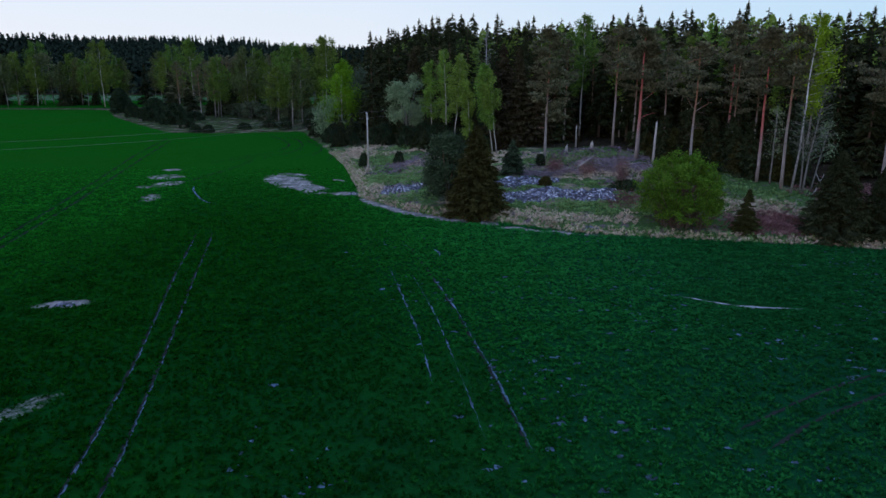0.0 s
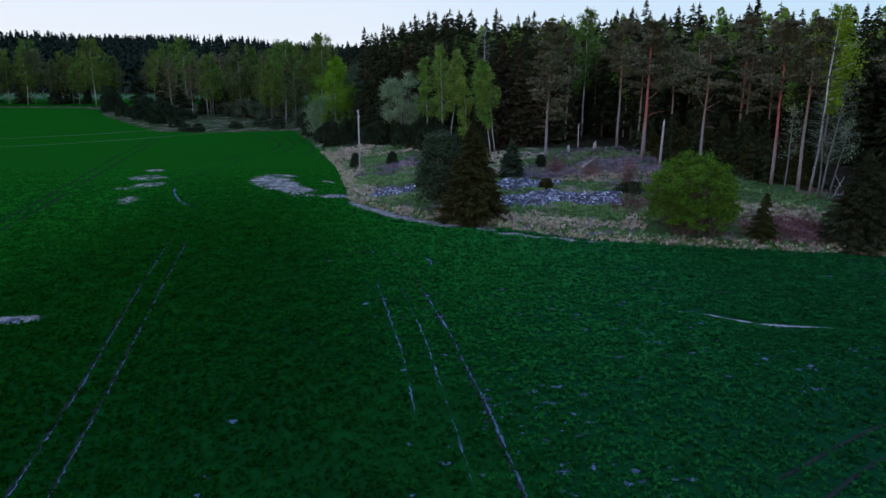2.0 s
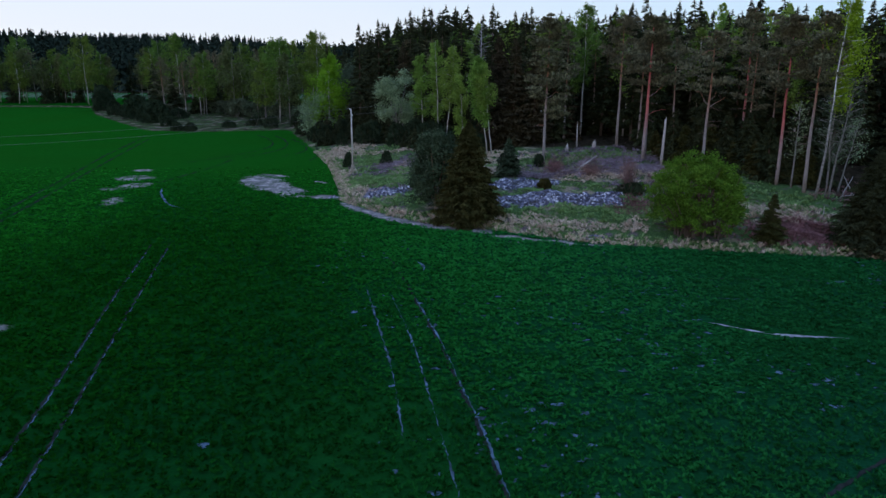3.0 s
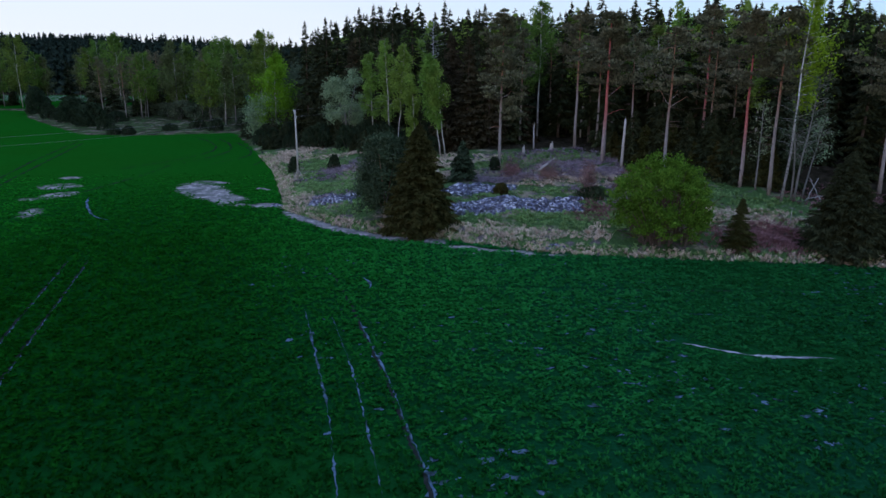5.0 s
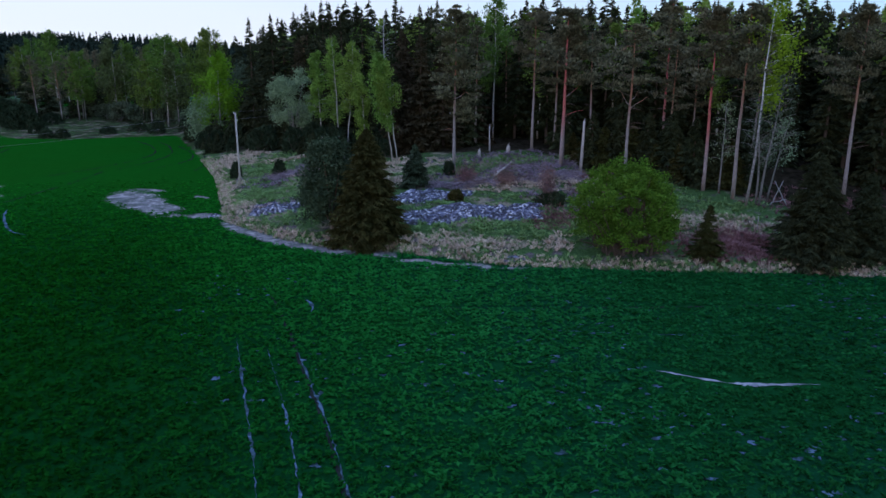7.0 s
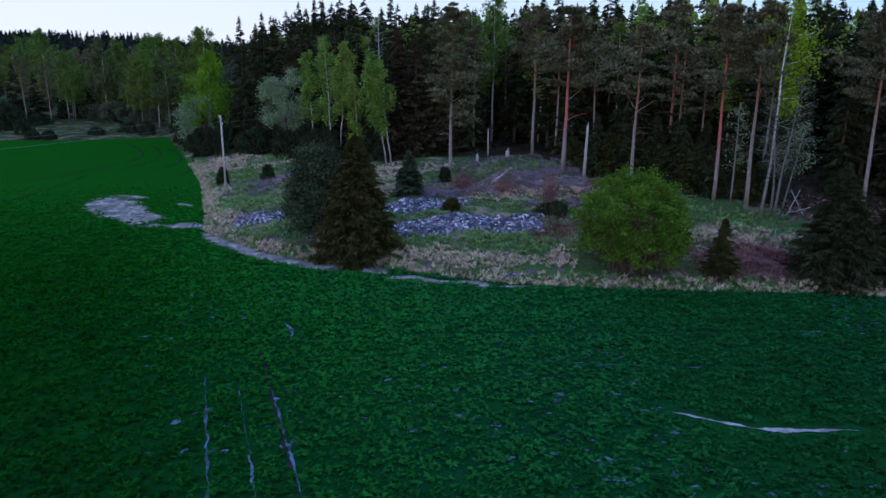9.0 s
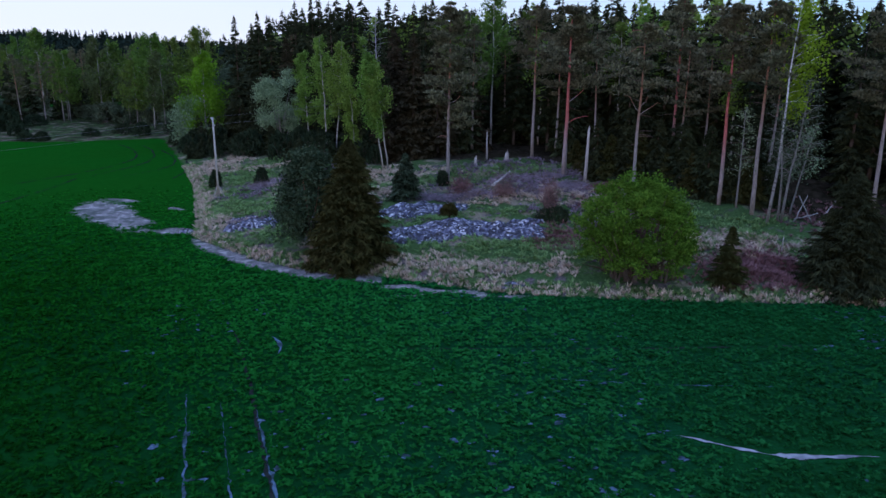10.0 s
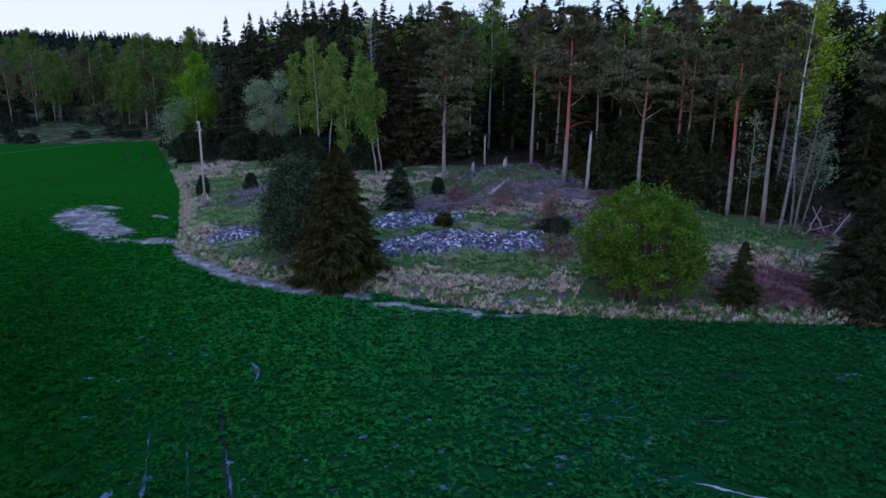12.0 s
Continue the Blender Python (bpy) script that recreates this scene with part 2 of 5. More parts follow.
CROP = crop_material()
STRAW = leaf_material("dry_grass", (0.29, 0.235, 0.17), (0.76, 0.63, 0.50), 0.2, 0.8)
GRASS = leaf_material("green_grass", (0.075, 0.165, 0.050), (0.25, 0.40, 0.16), 0.2, 0.7)
HEATH = leaf_material("heather_twig", (0.09, 0.066, 0.085), (0.31, 0.25, 0.31), 0.1, 0.8)
BRACKEN = leaf_material("dead_bracken", (0.12, 0.070, 0.066), (0.30, 0.175, 0.165), 0.15, 0.8)
SPRUCE_NEEDLE = leaf_material("spruce_needle", (0.016, 0.023, 0.013), (0.050, 0.060, 0.028), 0.1)
YOUNG_NEEDLE = leaf_material("young_spruce_needle", (0.024, 0.029, 0.010), (0.068, 0.067, 0.023), 0.12)
BROWN_NEEDLE = leaf_material("brown_spruce_needle", (0.028, 0.025, 0.015), (0.072, 0.058, 0.035), 0.1)
JUNIPER_NEEDLE = leaf_material("juniper_needle", (0.018, 0.032, 0.018), (0.040, 0.058, 0.032), 0.1)
GREY_NEEDLE = leaf_material("grey_pine_needle", (0.022, 0.040, 0.020), (0.085, 0.112, 0.066), 0.1)
PINE_NEEDLE = leaf_material("pine_needle", (0.056, 0.060, 0.036), (0.198, 0.192, 0.116), 0.12)
BIRCH_LEAF = leaf_material("birch_leaf", (0.092, 0.172, 0.030), (0.235, 0.370, 0.078), 0.35)
FAR_LEAF = leaf_material("far_birch_leaf", (0.066, 0.116, 0.022), (0.140, 0.220, 0.044), 0.3)
FAR_SAGE = leaf_material("far_aspen_leaf", (0.060, 0.078, 0.030), (0.120, 0.145, 0.060), 0.3)
BRIGHT_LEAF = leaf_material("spring_leaf", (0.105, 0.205, 0.012), (0.235, 0.390, 0.032), 0.35)
FAR_WILLOW = leaf_material("dull_willow_leaf", (0.050, 0.075, 0.045), (0.120, 0.155, 0.098), 0.25)
SAGE_LEAF = leaf_material("willow_leaf", (0.125, 0.190, 0.100), (0.300, 0.390, 0.225), 0.3)
BUSH_LEAF = leaf_material("bush_leaf", (0.036, 0.096, 0.011), (0.125, 0.242, 0.032), 0.3)
FAR_NEEDLE = leaf_material("far_conifer", (0.012, 0.022, 0.018), (0.030, 0.044, 0.032), 0.05)
TWIG_BARK = bark_material("twig_bark", (0.10, 0.075, 0.065), (0.15, 0.10, 0.08))
SPRUCE_BARK = bark_material("spruce_bark", (0.085, 0.068, 0.058), (0.12, 0.085, 0.065))
PINE_BARK = bark_material("pine_bark", (0.32, 0.28, 0.27), (0.34, 0.17, 0.11), 0.32, 0.62)
RED_BARK = bark_material("red_pine_bark", (0.34, 0.28, 0.28), (0.50, 0.14, 0.13), 0.16, 0.42)
WHITE_BARK = bark_material("white_birch_bark", (0.26, 0.25, 0.24), (0.78, 0.76, 0.72), 0.25, 0.6, (0.06, 0.05, 0.045))
PALE_TWIG = bark_material("pale_twig", (0.42, 0.39, 0.42), (0.52, 0.48, 0.52))
BIRCH_BARK = bark_material("birch_bark", (0.42, 0.40, 0.37), (0.56, 0.53, 0.48), 0.0, 0.5, (0.05, 0.045, 0.04))
GREY_WOOD = bark_material("weathered_wood", (0.38, 0.35, 0.34), (0.56, 0.52, 0.50))
GREY_BARK = bark_material("grey_bark", (0.20, 0.19, 0.18), (0.30, 0.285, 0.27))
TWIG_GREY = leaf_material("cut_twig", (0.11, 0.088, 0.11), (0.40, 0.33, 0.40), 0.05, 0.8)
DEAD_TWIG = plain_material("dead_twig", (0.09, 0.065, 0.06), (0.20, 0.15, 0.14), 5, 0.9)
POLE_WOOD = plain_material("pole_wood", (0.30, 0.28, 0.26), (0.48, 0.45, 0.42), 5, 0.8)
PORCELAIN = plain_material("porcelain", (0.55, 0.55, 0.54), (0.72, 0.72, 0.70), 8, 0.25)
STEEL = plain_material("galvanised_steel", (0.30, 0.31, 0.32), (0.45, 0.46, 0.47), 8, 0.45, 0.6)
WIRE = plain_material("line_wire", (0.12, 0.12, 0.125), (0.20, 0.20, 0.205), 8, 0.6, 0.2)


# ---- mesh helpers ----
def quick_mesh(name, verts, faces, mat, smooth=False):
    """A mesh from an array of corners and an array of faces that all have the same number of corners."""
    verts, faces = np.asarray(verts, np.float32), np.asarray(faces, np.int32)
    me = bpy.data.meshes.new(name)
    me.vertices.add(len(verts))
    me.vertices.foreach_set("co", verts.ravel())
    me.loops.add(faces.size)
    me.loops.foreach_set("vertex_index", faces.ravel())
    me.polygons.add(len(faces))
    me.polygons.foreach_set("loop_start", np.arange(0, faces.size, faces.shape[1], dtype=np.int32))
    me.polygons.foreach_set("use_smooth", np.full(len(faces), smooth))
    me.update(calc_edges=True)
    me.materials.append(mat)
    return me


def part(name, geometry, mat, parent, label="", smooth=False):
    ob = new(name, quick_mesh(name, *geometry, mat, smooth))
    ob.parent = parent
    return tagged(ob, label)


def join(pieces):
    verts, faces, base = [], [], 0
    for v, f in pieces:
        verts.append(v)
        faces.append(f + base)
        base += len(v)
    return np.concatenate(verts), np.concatenate(faces)


def tube(points, radii, sides=7):
    """A round limb along a line of points, with its ends closed to a point."""
    points = np.asarray(points, float)
    rings = []
    for i, (c, r) in enumerate(zip(points, radii)):
        d = points[min(i + 1, len(points) - 1)] - points[max(i - 1, 0)]
        d /= np.linalg.norm(d) + 1e-9
        u = np.cross(d, (0.31, 0.95, 0.05) if abs(d[2]) > 0.8 else (0, 0, 1))
        u /= np.linalg.norm(u)
        w = np.cross(d, u)
        a = np.linspace(0, 2 * np.pi, sides, endpoint=False)[:, None]
        rings.append(c + r * (np.cos(a) * u + np.sin(a) * w))
    rings = [np.repeat(points[:1], sides, 0)] + rings + [np.repeat(points[-1:], sides, 0)]
    k = np.arange(sides)
    faces = [np.stack([i * sides + k, i * sides + (k + 1) % sides, (i + 1) * sides + (k + 1) % sides, (i + 1) * sides + k], 1) for i in range(len(rings) - 1)]
    return np.concatenate(rings), np.concatenate(faces)


def diamonds(c, a, b):
    """Leaves: pointed four-cornered blades at c, half length a, half width b."""
    v = np.stack([c - a, c + b, c + a, c - b], 1).reshape(-1, 3)
    return v, np.arange(len(v)).reshape(-1, 4)


def unit(v):
    return v / (np.linalg.norm(v, axis=-1, keepdims=True) + 1e-9)


def scatter_leaves(rng, centres, size, flat=0.0, droop=0.0, slim=0.5):
    n = len(centres)
    a = rng.normal(size=(n, 3))
    a[:, 2] = a[:, 2] * (1 - flat) - droop
    a = unit(a)
    b = unit(np.cross(a, rng.normal(size=(n, 3))))
    s = size * rng.uniform(0.65, 1.3, (n, 1))
    return diamonds(centres, a * s, b * s * slim)


# ---- the lie of the land ----
EDGE = [(-600, 262), (-200, 254), (-117, 253), (-101, 222), (-84, 198), (-67, 175), (-54, 172), (-34, 178), (-25, 150), (-20, 134),
        (-14.7, 116), (-10.2, 95), (-9, 88), (-2.7, 80), (2.3, 76), (6.8, 74.6), (11.4, 71.7), (16.4, 69), (22, 67.6), (27, 66.3),
        (38, 64.5), (60, 58), (120, 40), (300, -10), (900, -200)]
WOOD_EDGE = [(-600, 300), (-200, 300), (-120, 295), (-60, 268), (-40, 205), (-33, 184), (-27, 163), (-19, 141), (-7, 132), (1, 120), (8, 114), (20, 110),
             (27, 109.5), (31, 98), (37, 93), (41, 87), (46, 79), (50, 73), (60, 67), (90, 58), (300, 10), (900, -150)]


def beyond(line, x, y):
    """Distance from a line of the plan, positive on its far side."""
    x, y = np.atleast_1d(np.asarray(x, float)), np.atleast_1d(np.asarray(y, float))
    best, sign = np.full(x.shape, 1e9), np.ones(x.shape)
    for (ax, ay), (bx, by) in zip(line[:-1], line[1:]):
        ux, uy = bx - ax, by - ay
        t = np.clip(((x - ax) * ux + (y - ay) * uy) / (ux * ux + uy * uy), 0, 1)
        dx, dy = x - ax - t * ux, y - ay - t * uy
        d = np.hypot(dx, dy)
        nearer = d < best - 1e-9
        best = np.where(nearer, d, best)
        sign = np.where(nearer, np.where(ux * dy - uy * dx >= 0, 1, -1), sign)
    return best * sign


def step(a, b, v):
    t = np.clip((v - a) / (b - a), 0, 1)
    return t * t * (3 - 2 * t)


def land(x, y):
    """Height of the ground."""
    x, y = np.atleast_1d(np.asarray(x, float)), np.atleast_1d(np.asarray(y, float))
    r = np.maximum(beyond(EDGE, x, y), 0)
    rise = 0.3 * np.minimum(r, 1) + 0.115 * np.minimum(r, 30) + 0.035 * np.clip(r - 30, 0, 150)
    near = -0.5 * (1 - step(-35, -8, x)) + rise * (0.12 + 0.88 * step(-45, -12, x))
    lumps = 0.22 * np.sin(x * 0.9 + 1.3 * np.sin(y * 0.35)) * np.sin(y * 0.8 + np.sin(x * 0.5)) * step(1, 5, r)
    far = 9 * step(330, 470, y) + 11 * np.exp(-(((x + 260) / 170) ** 2 + ((y - 900) / 220) ** 2)) + 6.5 * step(-180, -255, x) * step(340, 420, y)
    return near + lumps + far * (1 - step(-20, 60, x) * (1 - step(500, 700, y)))


def place(x, y, sink=0.0):
    return Vector((x, y, float(land(x, y)[0]) - sink))


# bare places in the field: centre, half sizes, turn
BARE = [(-20.6, 100.6, 9.6, 2.7, -60, 1.0), (-22.6, 103.6, 5.4, 3.0, -66, 1.0), (-16.8, 96.2, 3.6, 1.5, -52, 1.0), (-22.0, 108.6, 3.4, 0.8, -34, 0.85),
        (-11.6, 90.9, 2.6, 1.4, -18, 0.85), (-14.6, 91.6, 2.4, 0.8, -8, 0.62), (-14.1, 101.9, 1.6, 0.6, -40, 0.9), (-41.6, 107.4, 2.8, 2.4, 0, 0.64), (-43.2, 114.4, 1.6, 1.2, 0, 0.66), (-39.0, 101.4, 2.4, 2.0, 40, 0.62), (-40.8, 98.6, 2.2, 1.0, 0, 0.60), (-37.2, 90.2, 1.4, 2.8, 12, 0.60),
        (-27, 48.2, 2.3, 0.9, 8, 0.95), (-20.5, 31.6, 0.9, 2.0, -35, 0.62), (-118, 244, 20, 1.0, 0, 0.9), (8.6, 71.5, 1.7, 0.55, -4, 0.8), (10.9, 70.3, 1.6, 0.5, -20, 0.75),
        (9.0, 69.4, 1.2, 0.35, 0, 0.62), (13.6, 69.7, 1.5, 0.5, -25, 0.75), (14.2, 68.6, 0.7, 0.5, 40, 0.7), (16.6, 68.4, 1.7, 0.4, -5, 0.7)]


def bareness(x, y):
    out = np.zeros(np.shape(x))
    for cx, cy, rx, ry, turn, most in BARE:
        c, s = math.cos(radians(turn)), math.sin(radians(turn))
        u, v = (x - cx) * c + (y - cy) * s, -(x - cx) * s + (y - cy) * c
        out = np.maximum(out, np.minimum(1.15 - 0.65 * np.hypot(u / rx, v / ry), most))
    strip = 1.15 - 0.6 * np.abs(beyond(EDGE, x, y) + 0.8) / 1.0          # sandy headland along the pasture
    out = np.maximum(out, strip * step(-12, -7, x) * (1 - step(6.5, 9, x)))
    return np.clip(out, 0, 1)


def graded(lo, hi, fine, reach):
    """Even steps between lo and hi, then ever wider ones out to the reach."""
    line, d = list(np.arange(lo, hi + 1e-6, fine)), fine
    while line[-1] < reach:
        d *= 1.16
        line.append(line[-1] + d)
    d = fine
    while line[0] > -reach:
        d *= 1.16
        line.insert(0, line[0] - d)
    return np.array(line)


gx, gy = graded(-62, 62, 0.45, 3000), graded(15, 125, 0.45, 3200)
X, Y = (a.ravel() for a in np.meshgrid(gx, gy))
k = np.arange(len(gx) * len(gy)).reshape(len(gy), len(gx))
quads = np.stack([k[:-1, :-1], k[:-1, 1:], k[1:, 1:], k[1:, :-1]], -1).reshape(-1, 4)
ground = new("ground", quick_mesh("ground", np.stack([X, Y, land(X, Y)], 1), quads, GROUND, True))
tagged(ground, "green crop field, rough pasture and dark forest floor", "ground", kind="structure")
edge_far = np.where((X < -35) & (Y > 262), np.where(Y < 350, -5.0, 30.0), beyond(EDGE, X, Y))
# far meadow: the bare-soil mask only paints it pale there, as mist would
for key, values in (("edge", edge_far), ("bare", np.where((X < -35) & (Y > 285) & (Y < 350), 0.53, bareness(X, Y))), ("wood", np.where((X < -25) & (Y > 150) & (Y < 300), 0.50, np.clip(beyond(WOOD_EDGE, X, Y) / 8 + 0.5, 0, 1)))):
    ground.data.attributes.new(key, "FLOAT", "POINT").data.foreach_set("value", np.asarray(values, np.float32))


# ---- wheel tracks and flecks of bare soil ----
def ragged_strip(rng, line, half, breaks=0.35):
    """A worn wheel rut: a strip of uneven width that thins out here and there."""
    line = np.asarray(line, float)
    seg = np.r_[0, np.cumsum(np.hypot(*np.diff(line, axis=0).T))]
    s = np.arange(0, seg[-1], 0.22)
    px, py = np.interp(s, seg, line[:, 0]), np.interp(s, seg, line[:, 1])
    round_off = min(15, len(s) // 3 * 2 - 1)                # no sharp corners: a wheel turns gently
    px, py = (np.convolve(np.pad(v, round_off // 2, "reflect", reflect_type="odd"), np.full(round_off, 1 / round_off), "valid") for v in (px, py))
    dx, dy = np.gradient(px), np.gradient(py)
    size = np.hypot(dx, dy)
    nx, ny = -dy / size, dx / size
    wave = sum(np.sin(s * f + rng.uniform(0, 6.3)) for f in (0.35, 0.9, 1.7, 3.1)) / 4
    w = half * np.clip(1 + 0.9 * wave - 0.8 * breaks + rng.normal(0, 0.14, len(s)), 0.05, 1.1)
    w *= np.clip(np.minimum(s, s[-1] - s) / 1.5, 0.08, 1)
    off = rng.normal(0, 0.03, len(s))
    left, right = np.stack([px + nx * (w + off), py + ny * (w + off)], 1), np.stack([px - nx * (w - off), py - ny * (w - off)], 1)
    flat = np.stack([left, right], 1).reshape(-1, 2)
    v = np.c_[flat, land(flat[:, 0], flat[:, 1]) + 0.035]
    i = np.arange(len(s) - 1) * 2
    return v, np.stack([i + 1, i + 3, i + 2, i], 1)


WEST_RUTS = [
    ([(-24.3, 70), (-20.4, 52), (-16.9, 37.1), (-14.7, 25.7), (-13.6, 18)], 0.06, 0.6),
    ([(-22.6, 70), (-18.7, 52), (-15.3, 37.1), (-13.0, 25.7), (-11.9, 18)], 0.05, 0.6),
    ([(-3.1, 56), (-1.1, 46), (-0.3, 42), (0.8, 34)], 0.085, 0.7),
    ([(-1.2, 54.5), (-0.1, 49.5), (0.8, 45.2), (2.1, 36.9), (3.4, 28)], 0.07, 0.8),
    ([(0.6, 53.6), (1.3, 50.4), (2.5, 45.3), (3.3, 40.5), (4.2, 36), (5.5, 27)], 0.075, 0.55),
]
EAST_RUTS = [
    ([(19.4, 49), (20.9, 48.1), (22, 47.2), (23.8, 46.5), (25.6, 46.5), (27.4, 46.2)], 0.23, 0.45),
    ([(15.5, 28.9), (20.8, 32.5), (27.1, 36), (34, 38)], 0.10, 0.2),
    ([(15.6, 26.6), (20.3, 30.3), (25.4, 33.1), (33, 36)], 0.10, 0.15),
]
FAR_RUTS = [
    ([(-59.5, 158), (-53.7, 127.3), (-49.5, 106.5), (-45.3, 86), (-43, 73), (-41.6, 64.5), (-38.5, 45)], 0.16, 0.5),
    ([(-62, 162), (-56.5, 130), (-52, 110), (-48.4, 92.6), (-45.2, 77), (-43.7, 68), (-40.8, 45)], 0.16, 0.5),
    ([(-34.6, 99.3), (-33.4, 95.6), (-31.8, 92.2), (-29.8, 88.4), (-28.4, 86.6), (-27.0, 85.8)], 0.13, 0.1),
    ([(-40, 168), (-35, 160), (-31.6, 151), (-30.6, 145), (-31.8, 138), (-35, 130), (-40, 122)], 0.14, 0.4),
    ([(-35, 166), (-31, 158), (-28.2, 149), (-27.4, 142), (-28.6, 136), (-32, 128)], 0.14, 0.4),
    ([(-29.5, 158), (-25.4, 149), (-23.2, 142), (-22.4, 137), (-23.6, 132), (-27, 127)], 0.14, 0.5),
    ([(-21.5, 142), (-19.6, 134), (-18.8, 128), (-19.4, 123)], 0.12, 0.4),
    ([(-37, 102), (-35.8, 107), (-34.6, 113), (-33.5, 119), (-33, 127)], 0.14, 0.5),
    ([(0.4, 62.8), (1.0, 61.6), (1.15, 60.6), (0.95, 59.8)], 0.15, 0.1),
    ([(11, 56.5), (16, 55), (22, 53.6), (28, 52.8)], 0.05, 1.0),
    ([(8, 60), (22, 58.4), (42, 57)], 0.10, 0.9),
]
RUTS = WEST_RUTS + EAST_RUTS + FAR_RUTS
for r, (line, half, breaks) in enumerate(RUTS):
    pale = r == 5
    # the dark tracks take the same shaded rut colour
    rut = new("wheel_track", quick_mesh("wheel_track", *ragged_strip(np.random.default_rng(40 + r), line, half, breaks), PALE_SOIL if pale else RUT_SHADE if r in (6, 7, 8, 9, 11, 12, 13, 14, 15, 18) else SOIL))
    tagged(rut, "pale or dark worn wheel track through the green crop", "track", "wheel tracks in the field", "structure")


# flat dark strips beside the ruts: shade in the groove, painted as soil colour
for r, (line, half, breaks) in enumerate(RUTS[:2] + RUTS[4:5]):
    line = [(-2.2, 65.6), (0.1, 56.3)] + line[1:] if r == 2 else line
    beside = [(x - 1.4 * half - 0.02, y) for x, y in line]
    groove = new("groove_shade", quick_mesh("groove_shade", *ragged_strip(np.random.default_rng(60 + r), beside, 0.085, 0.0), RUT_SHADE))
    tagged(groove, "dark groove pressed into the field by a tyre, its shade painted in", "track", "wheel tracks in the field", "structure")


def rut_distance(x, y):
    out = np.full(np.shape(x), 99.0)
    for line, half, breaks in RUTS:
        out = np.minimum(out, np.abs(beyond(line, x, y)) / half)
    return out


def soil_flecks(rng, count):
    pieces = []
    while len(pieces) < count:
        x, y = 40 - 48 * rng.uniform(0, 1) ** 1.3, rng.uniform(22, 70)
        if beyond(EDGE, x, y)[0] > -1.5 or noise.noise((x * 0.09 + 7, y * 0.09, 3.1)) < rng.uniform(-0.25, 0.5):
            continue
        a = np.linspace(0, 2 * np.pi, 8, endpoint=False)
        r = rng.uniform(0.05, 0.20) * rng.uniform(0.2, 1.6, 8)
        fx, fy = x + r * np.cos(a) * rng.uniform(1, 1.8), y + r * np.sin(a)
        pieces.append((np.c_[fx, fy, land(fx, fy) + 0.03], np.array([[0, 1, 2, 3], [0, 3, 4, 7], [4, 5, 6, 7]])))
    return join(pieces)


tagged(new("soil_flecks", quick_mesh("soil_flecks", *soil_flecks(np.random.default_rng(5), 760), SOIL)),
       "small pale flecks of bare soil between the crop plants", "soil", kind="stuff")


# ---- crop plants ----
def crop_tufts(rng, x, y, spread, tall, leaves, rise):
    """Low leafy plants: a handful of broad blades that arch outwards from each root."""
    keep = (beyond(EDGE, x, y) < -0.4) & (rng.uniform(80, 118, len(x)) > y) & (bareness(x, y) < rng.uniform(0.35, 0.75, len(x))) & (rut_distance(x, y) > 1.9)
    x, y = x[keep], y[keep]
    n = len(x)
    z = land(x, y)
    scale = rng.uniform(0.6, 1.35, (n, 1))
    az = rng.uniform(0, 2 * np.pi, (n, leaves))
    out = rng.uniform(0.25, 1.0, (n, leaves)) * spread * scale
    c = np.stack([x[:, None] + np.cos(az) * out * 0.6, y[:, None] + np.sin(az) * out * 0.6,
                  z[:, None] + tall * scale * rng.uniform(0.45, 1.0, (n, leaves))], -1).reshape(-1, 3)
    d = np.stack([np.cos(az), np.sin(az), rng.uniform(*rise, (n, leaves))], -1).reshape(-1, 3)
    a = unit(d) * (spread * 0.62 * np.repeat(scale, leaves, 0))
    b = unit(np.cross(a, (0, 0, 1)) + rng.normal(0, 0.25, a.shape)) * (spread * 0.30 * np.repeat(scale, leaves, 0))
    return diamonds(c, a, b)


def crop_block(seed, y0, y1, per_metre, spread, tall, leaves, rise):
    rng = np.random.default_rng(seed)
    wide = lambda v: 0.66 * (v + 3) + 4
    n = int(per_metre * (y1 - y0) * 2 * wide(y1))
    x, y = rng.uniform(-wide(y1), wide(y1), n), rng.uniform(y0, y1, n)
    row = (x * 0.94 + y * 0.34) / 0.5                      # drilled in rows, half a metre apart
    x = x - 0.25 * 0.5 * (row - np.round(row)) * 0.94
    inside = np.abs(x - 3) < wide(y) + 3
    return crop_tufts(rng, x[inside], y[inside], spread, tall, leaves, rise)


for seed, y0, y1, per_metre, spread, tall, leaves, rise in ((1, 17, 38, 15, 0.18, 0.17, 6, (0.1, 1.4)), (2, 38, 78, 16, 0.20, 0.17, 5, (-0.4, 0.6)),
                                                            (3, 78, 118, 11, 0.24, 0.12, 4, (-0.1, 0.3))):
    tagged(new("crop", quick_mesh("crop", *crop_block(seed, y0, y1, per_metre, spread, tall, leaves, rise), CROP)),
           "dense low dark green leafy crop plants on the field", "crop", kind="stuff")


# ---- trees ----
def trunk_line(rng, h, sway=0.012, n=9):
    z = np.linspace(0, h, n)
    w = np.cumsum(rng.normal(0, sway * h / n ** 0.5, (n, 2)), 0)
    w -= w[:1]
    return np.c_[w, z]


